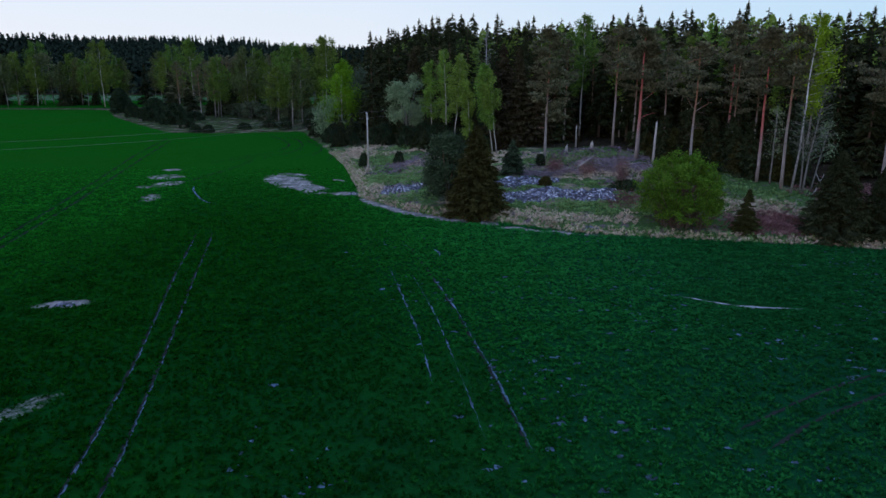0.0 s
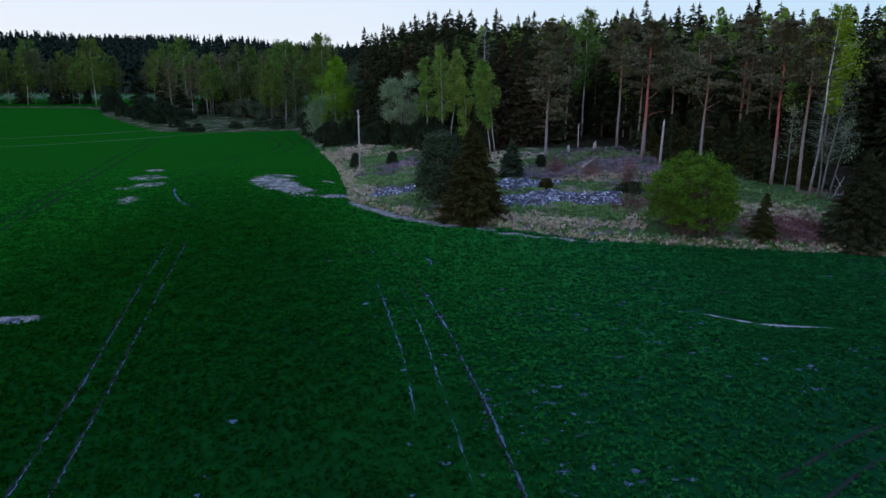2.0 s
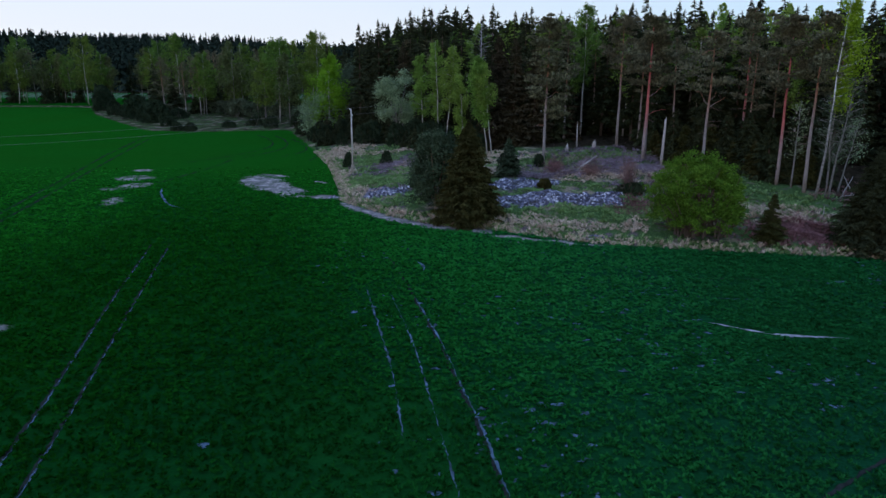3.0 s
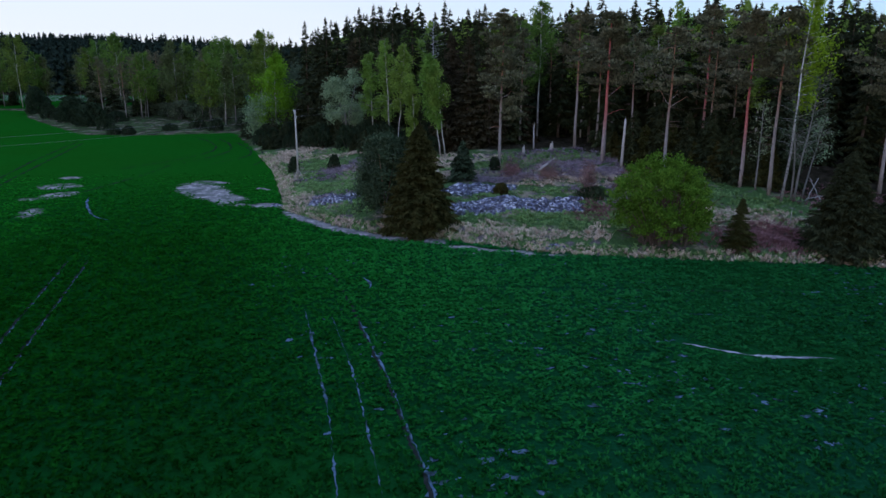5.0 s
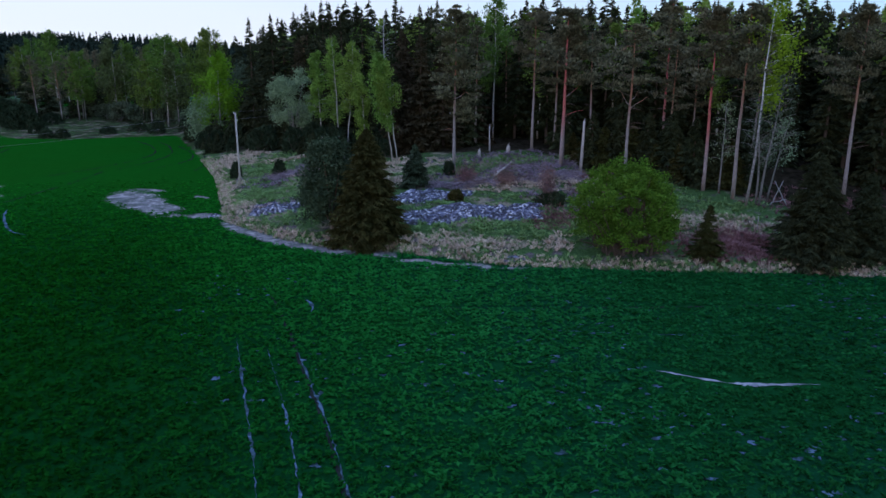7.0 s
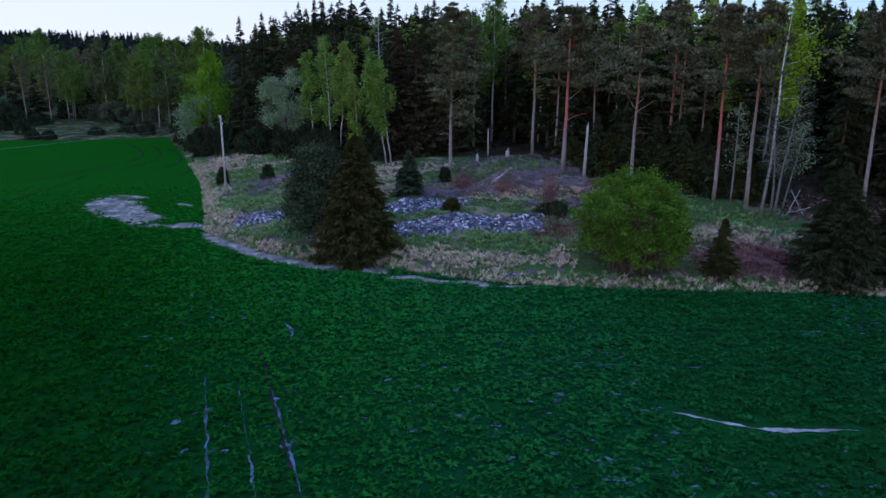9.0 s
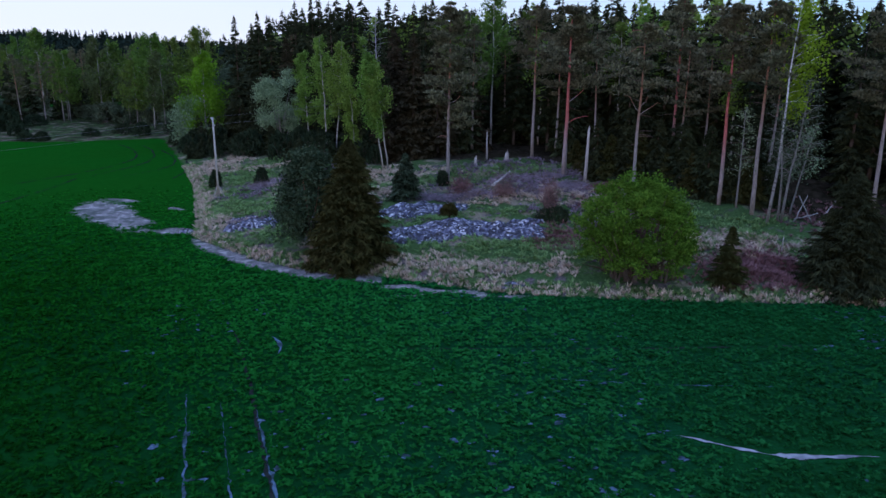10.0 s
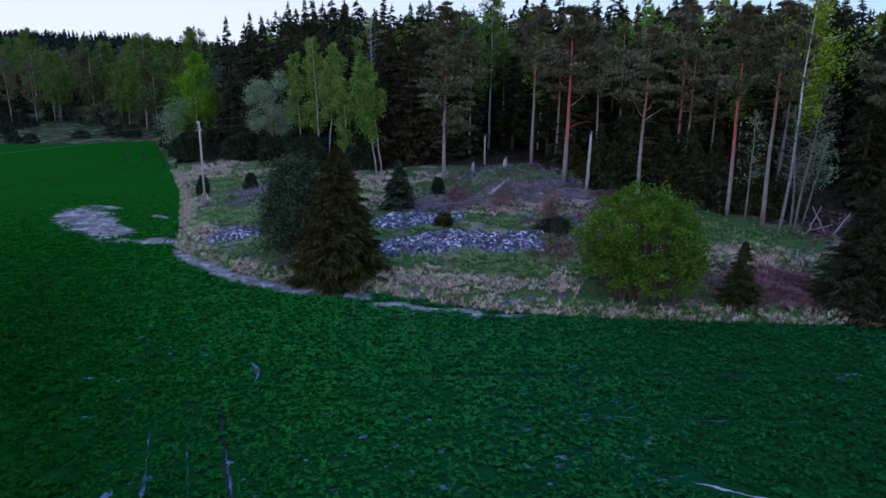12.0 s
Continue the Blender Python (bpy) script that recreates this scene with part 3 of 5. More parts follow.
def spruce_crown(rng, h, r, whorls, arms, sprays, bare=0.05, droop=0.30, full=0.82, slim=0.34):
    fine = 5.0 / sprays
    f = np.repeat(1 - (1 - np.linspace(0, 1, whorls)) ** 1.35, arms)
    keep = rng.uniform(0, 1, len(f)) < 1 - 0.35 * f
    f = np.clip(f[keep] + rng.normal(0, 0.9 / whorls, keep.sum()), 0, 1)
    n = len(f)
    reach = (r * (1 - f) ** full * rng.uniform(0.62, 1.12, n) + 0.06)[:, None, None]
    z0 = (h * (bare + (0.985 - bare) * f))[:, None, None]
    az = rng.uniform(0, 2 * np.pi, n)[:, None, None]
    u = ((np.arange(sprays) + 0.7) / sprays)[None, :, None] * np.ones((n, 1, 3))
    side = np.array([-1.0, 0.0, 1.0])[None, None, :] * np.ones((n, sprays, 1))
    drop = reach * (-droop * u + 0.16 * u * u) * (1.3 - 0.6 * f[:, None, None])
    turn = az + side * (0.85 + rng.normal(0, 0.15, u.shape))
    size = (reach * (0.25 - 0.10 * u) * (0.25 + 0.75 * fine) + 0.06 + 0.06 * fine + 0.007 * h * (1 - 0.8 * f[:, None, None])) * rng.uniform(0.75, 1.3, u.shape)
    c = np.stack([np.cos(az) * reach * u + np.cos(turn) * size * 0.6, np.sin(az) * reach * u + np.sin(turn) * size * 0.6,
                  z0 + drop - 0.25 * size], -1).reshape(-1, 3)
    a = np.stack([np.cos(turn) * size, np.sin(turn) * size, -size * rng.uniform(0.15, 0.75, u.shape)], -1).reshape(-1, 3)
    b = unit(np.cross(a, (0, 0, 1)) + rng.normal(0, 0.35, a.shape)) * (size.reshape(-1, 1) * slim)
    k = np.arange(12)                                       # the leading shoot
    turn = k * 2.4
    ca = np.c_[np.cos(turn) * 0.05, np.sin(turn) * 0.05, h * (0.955 + 0.004 * k)]
    aa = np.c_[np.cos(turn) * 0.10, np.sin(turn) * 0.10, 0.016 * h * np.ones(12)]
    return join([diamonds(c, a, b), diamonds(ca, aa, np.cross(aa, (0.3, 0.2, 0.9)) * 0.35)])


def make_spruce(seed, h, r, whorls=26, arms=9, sprays=5, needle=None, bare=0.05, label="dark green spruce with drooping tiered branches", name="spruce_tree", full=0.82, slim=0.34):
    rng = np.random.default_rng(seed)
    tree = tagged(new(name), label, "tree")
    line = trunk_line(rng, h, 0.004)
    part("trunk", tube(line, np.linspace(0.011 * h + 0.05, 0.02, len(line))), SPRUCE_BARK, tree, smooth=True)
    part("crown", spruce_crown(rng, h, r, whorls, arms, sprays, bare, full=full, slim=slim), needle or SPRUCE_NEEDLE, tree)
    return tree


def limb(rng, root, az, rise, length, thick, curl=0.3, n=4):
    u = np.linspace(0, 1, n)
    bend = az + rng.normal(0, 0.25) * u
    pts = np.c_[np.cos(bend) * length * u, np.sin(bend) * length * u, length * (rise * u + curl * u * u)] + root
    return pts, tube(pts, thick * (1 - 0.75 * u), 5)


def branches(wood, bark, tree, apart):
    """Each branch is a part where it can be told apart; deep in the wood they stay one tangle."""
    if apart:
        for t in wood:
            part("branch", t, bark, tree)
    else:
        tagged(part("branchwork", join(wood), bark, tree), kind="stuff")


def needle_pads(rng, centres, sizes, needles, length=0.21):
    """Flattened tufts of needles that point outwards and up, as pine twigs carry them."""
    r = np.repeat(np.asarray(sizes), needles)[:, None]
    o = rng.normal(0, 1, (len(r), 3))
    o = unit(o) * rng.uniform(0.25, 1.0, (len(r), 1)) ** 0.5
    o[:, 2] = np.abs(o[:, 2]) - 0.35 * (rng.uniform(0, 1, len(r)) < 0.3)
    c = np.repeat(np.asarray(centres), needles, 0) + o * r * (1, 1, 0.42)
    a = unit(o * (1, 1, 0.5) + (0, 0, 0.30) + rng.normal(0, 0.25, o.shape)) * length * rng.uniform(0.7, 1.25, (len(r), 1))
    b = unit(np.cross(a, rng.normal(0, 0.5, a.shape) + (0, 0, 1))) * length * 0.40
    return diamonds(c, a, b)


def crooked(start, *bends):
    """A dead limb that turns at each bend: metres out along x and y, and up."""
    p = np.cumsum(np.array([start, *bends], float), 0)
    return tube(p, np.linspace(0.042, 0.014, len(p)), 5)


def make_pine(seed, h, clear=0.5, limbs=20, reach=2.4, bark=None, needles=84, dead=5, label="tall Scots pine with a bare trunk and loose crown", thick=1.0, stands_out=True, crooks=()):
    rng = np.random.default_rng(seed)
    tree = tagged(new("pine_tree"), label, "tree")
    line = trunk_line(rng, h, 0.006)
    part("trunk", tube(line, thick * np.linspace(0.010 * h + 0.03, 0.035, len(line))), bark or PINE_BARK, tree, smooth=True)
    wood, clumps, sizes = [], [], []
    on = lambda z: np.array([np.interp(z, line[:, 2], line[:, 0]), np.interp(z, line[:, 2], line[:, 1]), z])
    for i in range(limbs):
        f = ((i + rng.uniform(0.1, 0.9)) / limbs) ** 0.9
        length = reach * (0.45 + 0.9 * math.sin(math.pi * (0.22 + 0.72 * f))) * rng.uniform(0.5, 1.15) * (1 - 0.45 * f * f)
        pts, t = limb(rng, on(h * (clear + (0.97 - clear) * f)), rng.uniform(0, 6.28), rng.uniform(-0.15, 0.25) + 0.4 * f, length, 0.036)
        wood.append(t)
        for u in (0.42, 0.72, 1.0):
            clumps.append(pts[0] + (pts[-1] - pts[0]) * u + rng.normal(0, 0.10 + 0.13 * u * length, 3) * (1, 1, 0.3))
            sizes.append(rng.uniform(0.5, 0.8) + 0.14 * length)
    for up in (0.0, -0.5):
        clumps.append(on(h) + (0, 0, up))
        sizes.append(0.5)
    for i in range(dead):
        wood.append(limb(rng, on(h * rng.uniform(0.25, clear + 0.05)), rng.uniform(0, 6.28), rng.uniform(-0.2, 0.3), rng.uniform(0.7, 2.3), 0.04, -0.1)[1])
    branches(wood, TWIG_BARK, tree, stands_out)
    branches([crooked(on(z), *bends) for z, bends in crooks], bark or PINE_BARK, tree, True)
    part("crown", needle_pads(rng, clumps, sizes, needles), PINE_NEEDLE, tree)
    return tree


def make_birch(seed, h, leaf=None, limbs=26, spread=0.2, leaves=115, low=0.28, stems=1, size=0.20, bark=None, label="slender birch with a white trunk and fresh spring leaves", name="birch_tree", stands_out=True, towards=None, girth=1.0):
    rng = np.random.default_rng(seed)
    tree = tagged(new(name), label, "tree")
    wood, c = [], []
    for s in range(stems):
        hh = h * (1 - 0.14 * s)
        line = trunk_line(rng, hh, 0.014)
        if stems > 1:
            away = rng.uniform(0, 6.28)
            line[:, :2] += np.outer((line[:, 2] / hh) ** 1.2 * h * 0.09 + 0.15, (math.cos(away), math.sin(away)))
        part("trunk", tube(line, girth * np.linspace(0.007 * hh + 0.04, 0.015, len(line))), bark or BIRCH_BARK, tree, smooth=True)
        for i in range(limbs):
            f = ((i + rng.uniform(0, 1)) / limbs)
            z = hh * (low + (0.98 - low) * f)
            root = np.array([np.interp(z, line[:, 2], line[:, 0]), np.interp(z, line[:, 2], line[:, 1]), z])
            length = h * spread * (0.32 + 0.75 * math.sin(math.pi * (0.18 + 0.8 * f))) * rng.uniform(0.5, 1.1)
            pts, t = limb(rng, root, rng.uniform(0, 6.28) if towards is None else towards + rng.normal(0, 0.95), rng.uniform(0.35, 0.9), length, 0.026, -0.25)
            wood.append(t)
            u = rng.uniform(0.15, 1.05, leaves) ** 0.7
            spot = pts[0] + (pts[-1] - pts[0]) * u[:, None] + rng.normal(0, 0.13 + 0.10 * length, (leaves, 3))
            spot[:, 2] -= rng.exponential(0.22 * length, leaves)
            c.append(spot)
    branches(wood, bark or BIRCH_BARK, tree, stands_out)
    part("crown", scatter_leaves(rng, np.concatenate(c), size, 0.2, 0.4, 0.62), leaf or BIRCH_LEAF, tree)
    return tree


def make_round(seed, h, wide, leaf, clumps=70, leaves=48, size=0.14, low=0.2, stems=5, bark=None, name="broadleaf_tree", label="rounded leafy tree", puff=0.16, skirt=0.0, foot=0.16):
    """A rounded crown of leaf clumps on several stems that rise from one root."""
    rng = np.random.default_rng(seed)
    tree = tagged(new(name), label, "tree")
    e = rng.uniform(-0.85, 1.0, clumps)
    az = rng.uniform(0, 6.28, clumps)
    ring = np.where(e < 0, np.sqrt(1 - (1 - skirt) * e * e), np.sqrt(1 - e * e)) * (1 + 0.10 * np.sin(3 * az + seed) + 0.07 * np.sin(5 * az + 4 * e))
    far = rng.uniform(0.35, 1.0, (clumps, 1)) ** 0.45
    mid = h * (low + (1 - low) * 0.46)
    centres = np.c_[np.cos(az) * ring * wide, np.sin(az) * ring * wide, e * np.where(e > 0, h - mid, mid - h * low)] * far * rng.uniform(0.9, 1.04, (clumps, 1)) + (0, 0, mid)
    wood = []
    for i in range(stems):
        tip = centres[rng.integers(clumps)] * (0.8, 0.8, 0.95)
        u = np.linspace(0, 1, 5)[:, None]
        bow = np.c_[tip[0] * u ** 1.5, tip[1] * u ** 1.5, tip[2] * u] + rng.normal(0, 0.05, (5, 3)) * u
        wood.append(tube(bow + (*(np.clip(rng.normal(0, 0.5, 2), -0.75, 0.75) * foot), 0), np.linspace(0.012 * h + 0.02, 0.012, 5), 5))
    for t in wood:
        part("stem", t, bark or SPRUCE_BARK, tree)
    spread = puff * (wide + h) * 0.5
    c = np.repeat(centres, leaves, 0) + rng.normal(0, 1, (clumps * leaves, 3)) * spread * (0.8, 0.8, 0.6)
    c[:, 2] = np.maximum(c[:, 2], 0.1)
    part("crown", scatter_leaves(rng, c, size, 0.2, 0.1, 0.55), leaf, tree)
    return tree


def make_juniper(seed, h, r, needle=None, name="juniper_bush", label="dense dark juniper bush", count=900):
    rng = np.random.default_rng(seed)
    bush = tagged(new(name), label, "bush")
    f = rng.uniform(0, 1, count)
    az = rng.uniform(0, 6.28, count)
    lobes = 1 + 0.22 * np.sin(az * 3 + seed) + 0.12 * np.sin(az * 7 + f * 9)
    out = r * np.sqrt(np.clip(1 - f ** 2.2, 0.02, 1)) * rng.uniform(0.5, 1, count) ** 0.5 * lobes
    c = np.c_[np.cos(az) * out, np.sin(az) * out, h * (0.04 + 0.94 * f)]
    a = np.c_[np.cos(az) * 0.5, np.sin(az) * 0.5, rng.uniform(0.3, 1.4, count)] * (0.14 + 0.03 * h) + rng.normal(0, 0.05 + 0.02 * h, (count, 3))
    b = unit(np.cross(a, rng.normal(size=a.shape))) * (0.05 + 0.012 * h)
    for k in range(5):
        part("stem", limb(rng, np.zeros(3), k * 1.3, 2.2, h * 0.3, 0.04)[1], SPRUCE_BARK, bush)
    part("crown", diamonds(c, a, b), needle or JUNIPER_NEEDLE, bush)
    return bush


def put(tree, x, y, turn=0.0, size=1.0, tall=1.0, group="", lean=(0, 0), sink=0.1):
    tree.matrix_basis = spot(x, y, turn, size, tall, lean, sink)
    return tagged(tree, group=group)


def spot(x, y, turn=0.0, size=1.0, tall=1.0, lean=(0, 0), sink=0.1):
    return pose(*place(x, y, sink), lean[0], lean[1], turn) @ Matrix.Diagonal((size, size, size * tall, 1))


# trees that stand out at the wood's edge
put(make_pine(11, 18.5, 0.30, 34, 2.6, label="Scots pine with a grey trunk and branches reaching low", crooks=((8.6, ((0.7, -0.2, 0.35), (0.45, -0.1, 0.5), (0.35, 0.0, -0.25))), (5.2, ((-0.8, -0.3, 0.1), (-0.5, 0, -0.2))))), 15.6, 97.2)
put(make_pine(12, 18.0, 0.55, 18, 2.3, label="Scots pine with a pale leaning trunk"), 27.8, 108.7, 100)
put(make_pine(13, 17.5, 0.50, 24, 2.9, RED_BARK, label="Scots pine with a glowing red upper trunk", thick=1.25, dead=3, crooks=((8.0, ((0.7, -0.3, 0.6), (0.8, 0, 0.7), (0.35, 0.1, 0.8), (0.0, 0, 0.6))), (5.8, ((0.8, -0.2, 0.5), (0.9, 0.1, 0.25), (0.6, 0, 0.0))))), 28.3, 96.8)
put(make_pine(33, 16.0, 0.58, 14, 2.2, RED_BARK, label="slimmer red-barked pine beside a thicker one"), 28.9, 98.2, 80)
TWISTED = ((8.6, ((-0.5, -0.2, 0.35), (-0.35, 0, 0.6), (-0.3, 0, 0.5), (-0.5, 0, 0.1))), (8.3, ((0.6, -0.3, 0.5), (0.7, 0, 0.4), (0.35, 0, 0.3), (0.3, 0, -0.15))), (9.1, ((0.45, -0.2, 0.45), (0.2, 0, 0.6))),
           (15.2, ((0.9, -0.3, 0.1), (0.9, 0, 0.4), (0.6, 0, -0.3))), (14.6, ((-0.8, -0.3, 0.0), (-0.7, 0, -0.5), (-0.3, 0, -0.6))), (15.9, ((0.4, -0.3, 0.6), (0.9, 0, -0.2), (0.6, 0, 0.2))), (15.6, ((-0.5, 0, 0.5), (-0.7, 0, 0.0), (-0.5, 0, -0.4))))
put(make_pine(14, 16.5, 0.55, 16, 2.9, needles=60, dead=6, label="half-dead Scots pine with bare twisted top branches", thick=1.05, crooks=TWISTED), 33.0, 88.5)
put(make_pine(15, 18.3, 0.55, 20, 2.5, label="Scots pine with a reddish trunk", bark=RED_BARK), 40.3, 85.2, 60, lean=(0, 1.0))
put(make_pine(16, 18.6, 0.55, 20, 2.6, label="Scots pine with a straight reddish-grey trunk"), 41.9, 82.0, 160)
put(make_pine(34, 18.5, 0.60, 16, 2.3, RED_BARK, label="red-barked Scots pine back in the wood"), 42.2, 100, 140)
put(make_pine(17, 18.2, 0.5, 22, 2.6, label="Scots pine with a grey trunk standing before the dark wood"), 53.4, 81.2, 260)
put(make_birch(18, 20.5, BRIGHT_LEAF, 34, 0.12, 120, 0.46, size=0.125, bark=WHITE_BARK, label="tall white-trunked birch with a yellow-green top", towards=0.2, girth=0.8), 41.8, 79.3, 0, lean=(0, 1.5))
put(make_birch(19, 9.5, SAGE_LEAF, 22, 0.14, 26, 0.35, bark=GREY_BARK, size=0.085, label="thin sparse grey birch at the wood's edge"), 41.2, 83.6, 120)
put(make_birch(20, 12.4, FAR_WILLOW, 60, 0.17, 24, 0.34, bark=GREY_BARK, stems=2, size=0.08, label="sparse grey-leaved tree with pale stems", name="broadleaf_tree"), 43.0, 79.4, 220)
put(make_birch(21, 8.5, SAGE_LEAF, 24, 0.22, 26, 0.42, bark=GREY_BARK, size=0.09, label="small crooked grey tree with few leaves", name="broadleaf_tree"), 45.0, 81.0, 320, lean=(0, 9))
put(make_birch(22, 16.4, BRIGHT_LEAF, 56, 0.25, 260, 0.08, size=0.16, label="birch with a bright yellow-green crown"), -21.2, 158.5, 10)
put(make_round(23, 13.5, 4.0, FAR_WILLOW, 130, 90, 0.19, 0.10, 6, label="dull grey-green willow with a broad crown", name="willow_tree"), -16.8, 166.5, 0)
put(make_round(29, 8.6, 3.2, SAGE_LEAF, 80, 90, 0.15, 0.04, 6, label="pale grey-green willow spreading low before a brighter tree", name="willow_tree"), -23.6, 158.6, 0)
put(make_round(24, 13.0, 3.5, SAGE_LEAF, 74, 190, 0.13, 0.10, 14, GREY_BARK, label="rounded silvery green willow with many stems", name="willow_tree", puff=0.078, skirt=0.35, foot=0.5), -5.6, 137, 0)
for i, (x, y, h, lean, low, stems) in enumerate(((2.3, 122, 16.8, -4, 0.30, 1), (3.2, 120, 16.0, 5, 0.40, 1), (-0.4, 124.5, 14.8, -2, 0.36, 1), (6.0, 115.8, 11.5, -3, 0.16, 1),
                                                 (9.2, 109.6, 14.2, -7, 0.34, 1), (9.8, 109.2, 13.2, -6.5, 0.52, 1))):
    put(make_birch(25 + i * 7, h, BIRCH_LEAF, 40, 0.112, 160, low, size=0.12, girth=0.75,
                   label="birch with a thin white trunk and fresh olive-green leaves" if i < 4 else "leaning birch with a white trunk beside its twin", towards=3.2 if i > 3 else 1.7 if i == 0 else None),
        x, y, 0, group="birches at the wood's edge", lean=(0, lean))

# dark spruces between the leafy trees
slim = make_spruce(28, 8.6, 1.7, 30, 9, 6, SPRUCE_NEEDLE, 0.03, "dark slim spruce among the leafy trees of the fringe")
copies_at = ((-15.5, 151), (-12.6, 146.5), (-10.6, 144.5), (-1.6, 133), (-0.2, 129.5), (6.6, 116.6))
for i, (x, y) in enumerate(copies_at):
    m = spot(x, y, 77 * i, 0.8 + 0.06 * (i * 5 % 7))
    if i:
        copy_thing(slim, m)
    else:
        slim.matrix_basis = m

# trees and bushes standing in the open, nearest the field
put(make_spruce(31, 9.9, 3.65, 60, 22, 24, YOUNG_NEEDLE, 0.01, "bushy brownish-green spruce at the field's edge", full=0.70, slim=0.19), 5.2, 77.2, 20)
put(make_round(32, 8.3, 2.6, GREY_NEEDLE, 150, 150, 0.115, 0.03, 9, PINE_BARK, "bushy_pine", "dark grey-green bushy pine beside a taller spruce", 0.10, 0.6), 1.9, 80.4, 70)
put(make_spruce(33, 4.5, 1.65, 30, 12, 16, YOUNG_NEEDLE, 0.02, "small young spruce at the field's edge", full=0.95, slim=0.2), 31.9, 67.6, 50)
put(make_spruce(34, 8.4, 3.5, 60, 20, 26, SPRUCE_NEEDLE, 0.02, "dark dense spruce at the field's edge", full=0.72, slim=0.18), 40.2, 66.6, 10)
put(make_spruce(35, 6.9, 2.6, 48, 18, 22, SPRUCE_NEEDLE, 0.02, "dark dense spruce at the field's edge", slim=0.19), 44.2, 66.0, 80)
put(make_spruce(36, 4.6, 1.7, 30, 12, 10, GREY_NEEDLE, 0.04, "young dark spruce in the rough grass"), 10.7, 92.6, 0)
put(make_round(37, 7.7, 4.1, BUSH_LEAF, 470, 80, 0.10, 0.06, 80, SPRUCE_BARK, "willow_bush", "big rounded leafy green bush with bare stems below", 0.050, 0.85, 2.6), 26.2, 70.4, 0)
put(make_juniper(41, 2.1, 0.75), -5.5, 110.0)
put(make_juniper(42, 2.3, 0.7), -11.2, 111.0)
put(make_juniper(43, 1.3, 0.85, YOUNG_NEEDLE, label="small round olive juniper beside the rock"), 14.4, 86.6)
put(make_juniper(44, 1.2, 1.5, label="low spreading juniper under a dead bush"), 23.4, 83.0)
put(make_juniper(45, 1.6, 0.6), 14.9, 96.2)
put(make_juniper(46, 0.9, 1.0, HEATH, label="low brown heathery bush"), 25.8, 80.5)

# junipers and bushes on the far heath
for i, (x, y, h, r) in enumerate(((-106, 238, 8, 3.2), (-95, 221, 4.4, 2.2), (-82, 207, 6.4, 3.6), (-72, 195, 5.8, 3.4), (-76, 199, 4.8, 2.6),
                                  (-59.7, 175, 1.9, 1.5), (-56.6, 175, 2.0, 1.4), (-66, 186, 2.4, 2.0), (-50, 183, 1.6, 1.8),
                                  (-88, 214, 3.2, 2.6), (-44, 186, 2.2, 2.0), (-39, 182, 3.0, 1.8), (-70, 205, 2.8, 2.6))):
    put(make_juniper(50 + i, h, r, count=700 + int(90 * h * r), label="dark bush on the heath beyond the field"), x, y, group="bushes on the far heath")


# ---- the wood ----
def rising(x, y):
    """The wood is low at its western end and grows taller eastwards."""
    return (0.86 + 0.21 * float(step(-0.15, 0.0, x / y))) if y > 105 and x > -36 else 1.0


def copies(protos, spots, group, rng, sizes=(0.85, 1.12)):
    """Each model stands once itself; the rest are copies of it, turned and sized a little differently."""
    for i, (x, y) in enumerate(spots):
        tree = protos[i % len(protos)]
        m = spot(x, y, rng.uniform(0, 360), rng.uniform(*sizes) * (1 - 0.10 * float(step(40, 62, x)) + (rising(x, y) - 1) * float(1 - step(4, 14, x))), rng.uniform(0.95, 1.06), (rng.normal(0, 1.2), rng.normal(0, 1.2)))
        if i < len(protos):
            tree.matrix_basis = m
            tagged(tree, group=group)
        else:
            copy_thing(tree, m)


def wood_spots(rng, count, near, deep, gap, x_range, y_range, fringe=12.0):
    out = []
    tries = 0
    while len(out) < count and tries < 20000:
        tries += 1
        x, y = rng.uniform(*x_range), rng.uniform(*y_range)
        d = beyond(WOOD_EDGE, x, y)[0]
        if 43 < x < 57 and d < 9:                           # the bank in the east lies open
            continue
        if x < 13 and d < near + fringe * float(1 - step(4, 13, x)) or not near < d < deep or any((x - a) ** 2 + (y - b) ** 2 < gap * gap for a, b in out):
            continue
        out.append((x, y))
    return out


rng = np.random.default_rng(77)
spruces = [make_spruce(60 + i, h, r, 30, 9, 7, None, b) for i, (h, r, b) in enumerate(((19.5, 2.7, 0.06), (20.5, 3.0, 0.10), (18.5, 2.6, 0.05), (21.5, 2.7, 0.15)))]
pines = [make_pine(70 + i, h, c, 22, 2.7, None, 42, stands_out=False) for i, (h, c) in enumerate(((19.5, 0.48), (20.5, 0.54), (18.5, 0.45)))]
birches = [make_birch(80 + i, h, l, 28, 0.14, 120, 0.42, size=0.16, stands_out=False) for i, (h, l) in enumerate(((19, BIRCH_LEAF), (20.5, FAR_LEAF)))]
WIDE, DEEP = (-45, 130), (50, 225)
SIZES = (0.85, 0.99)
copies(pines, [p for p in wood_spots(rng, 64, 3.5, 32, 4.6, WIDE, DEEP) if p[0] > -12], "trees of the wood", rng, SIZES)
copies(spruces, wood_spots(rng, 130, 4.5, 26, 3.3, WIDE, DEEP), "trees of the wood", rng, SIZES)
copies(birches, [p for p in wood_spots(rng, 100, 6, 34, 4.0, WIDE, DEEP) if p[0] < 48], "trees of the wood", rng, (0.84, 0.99))
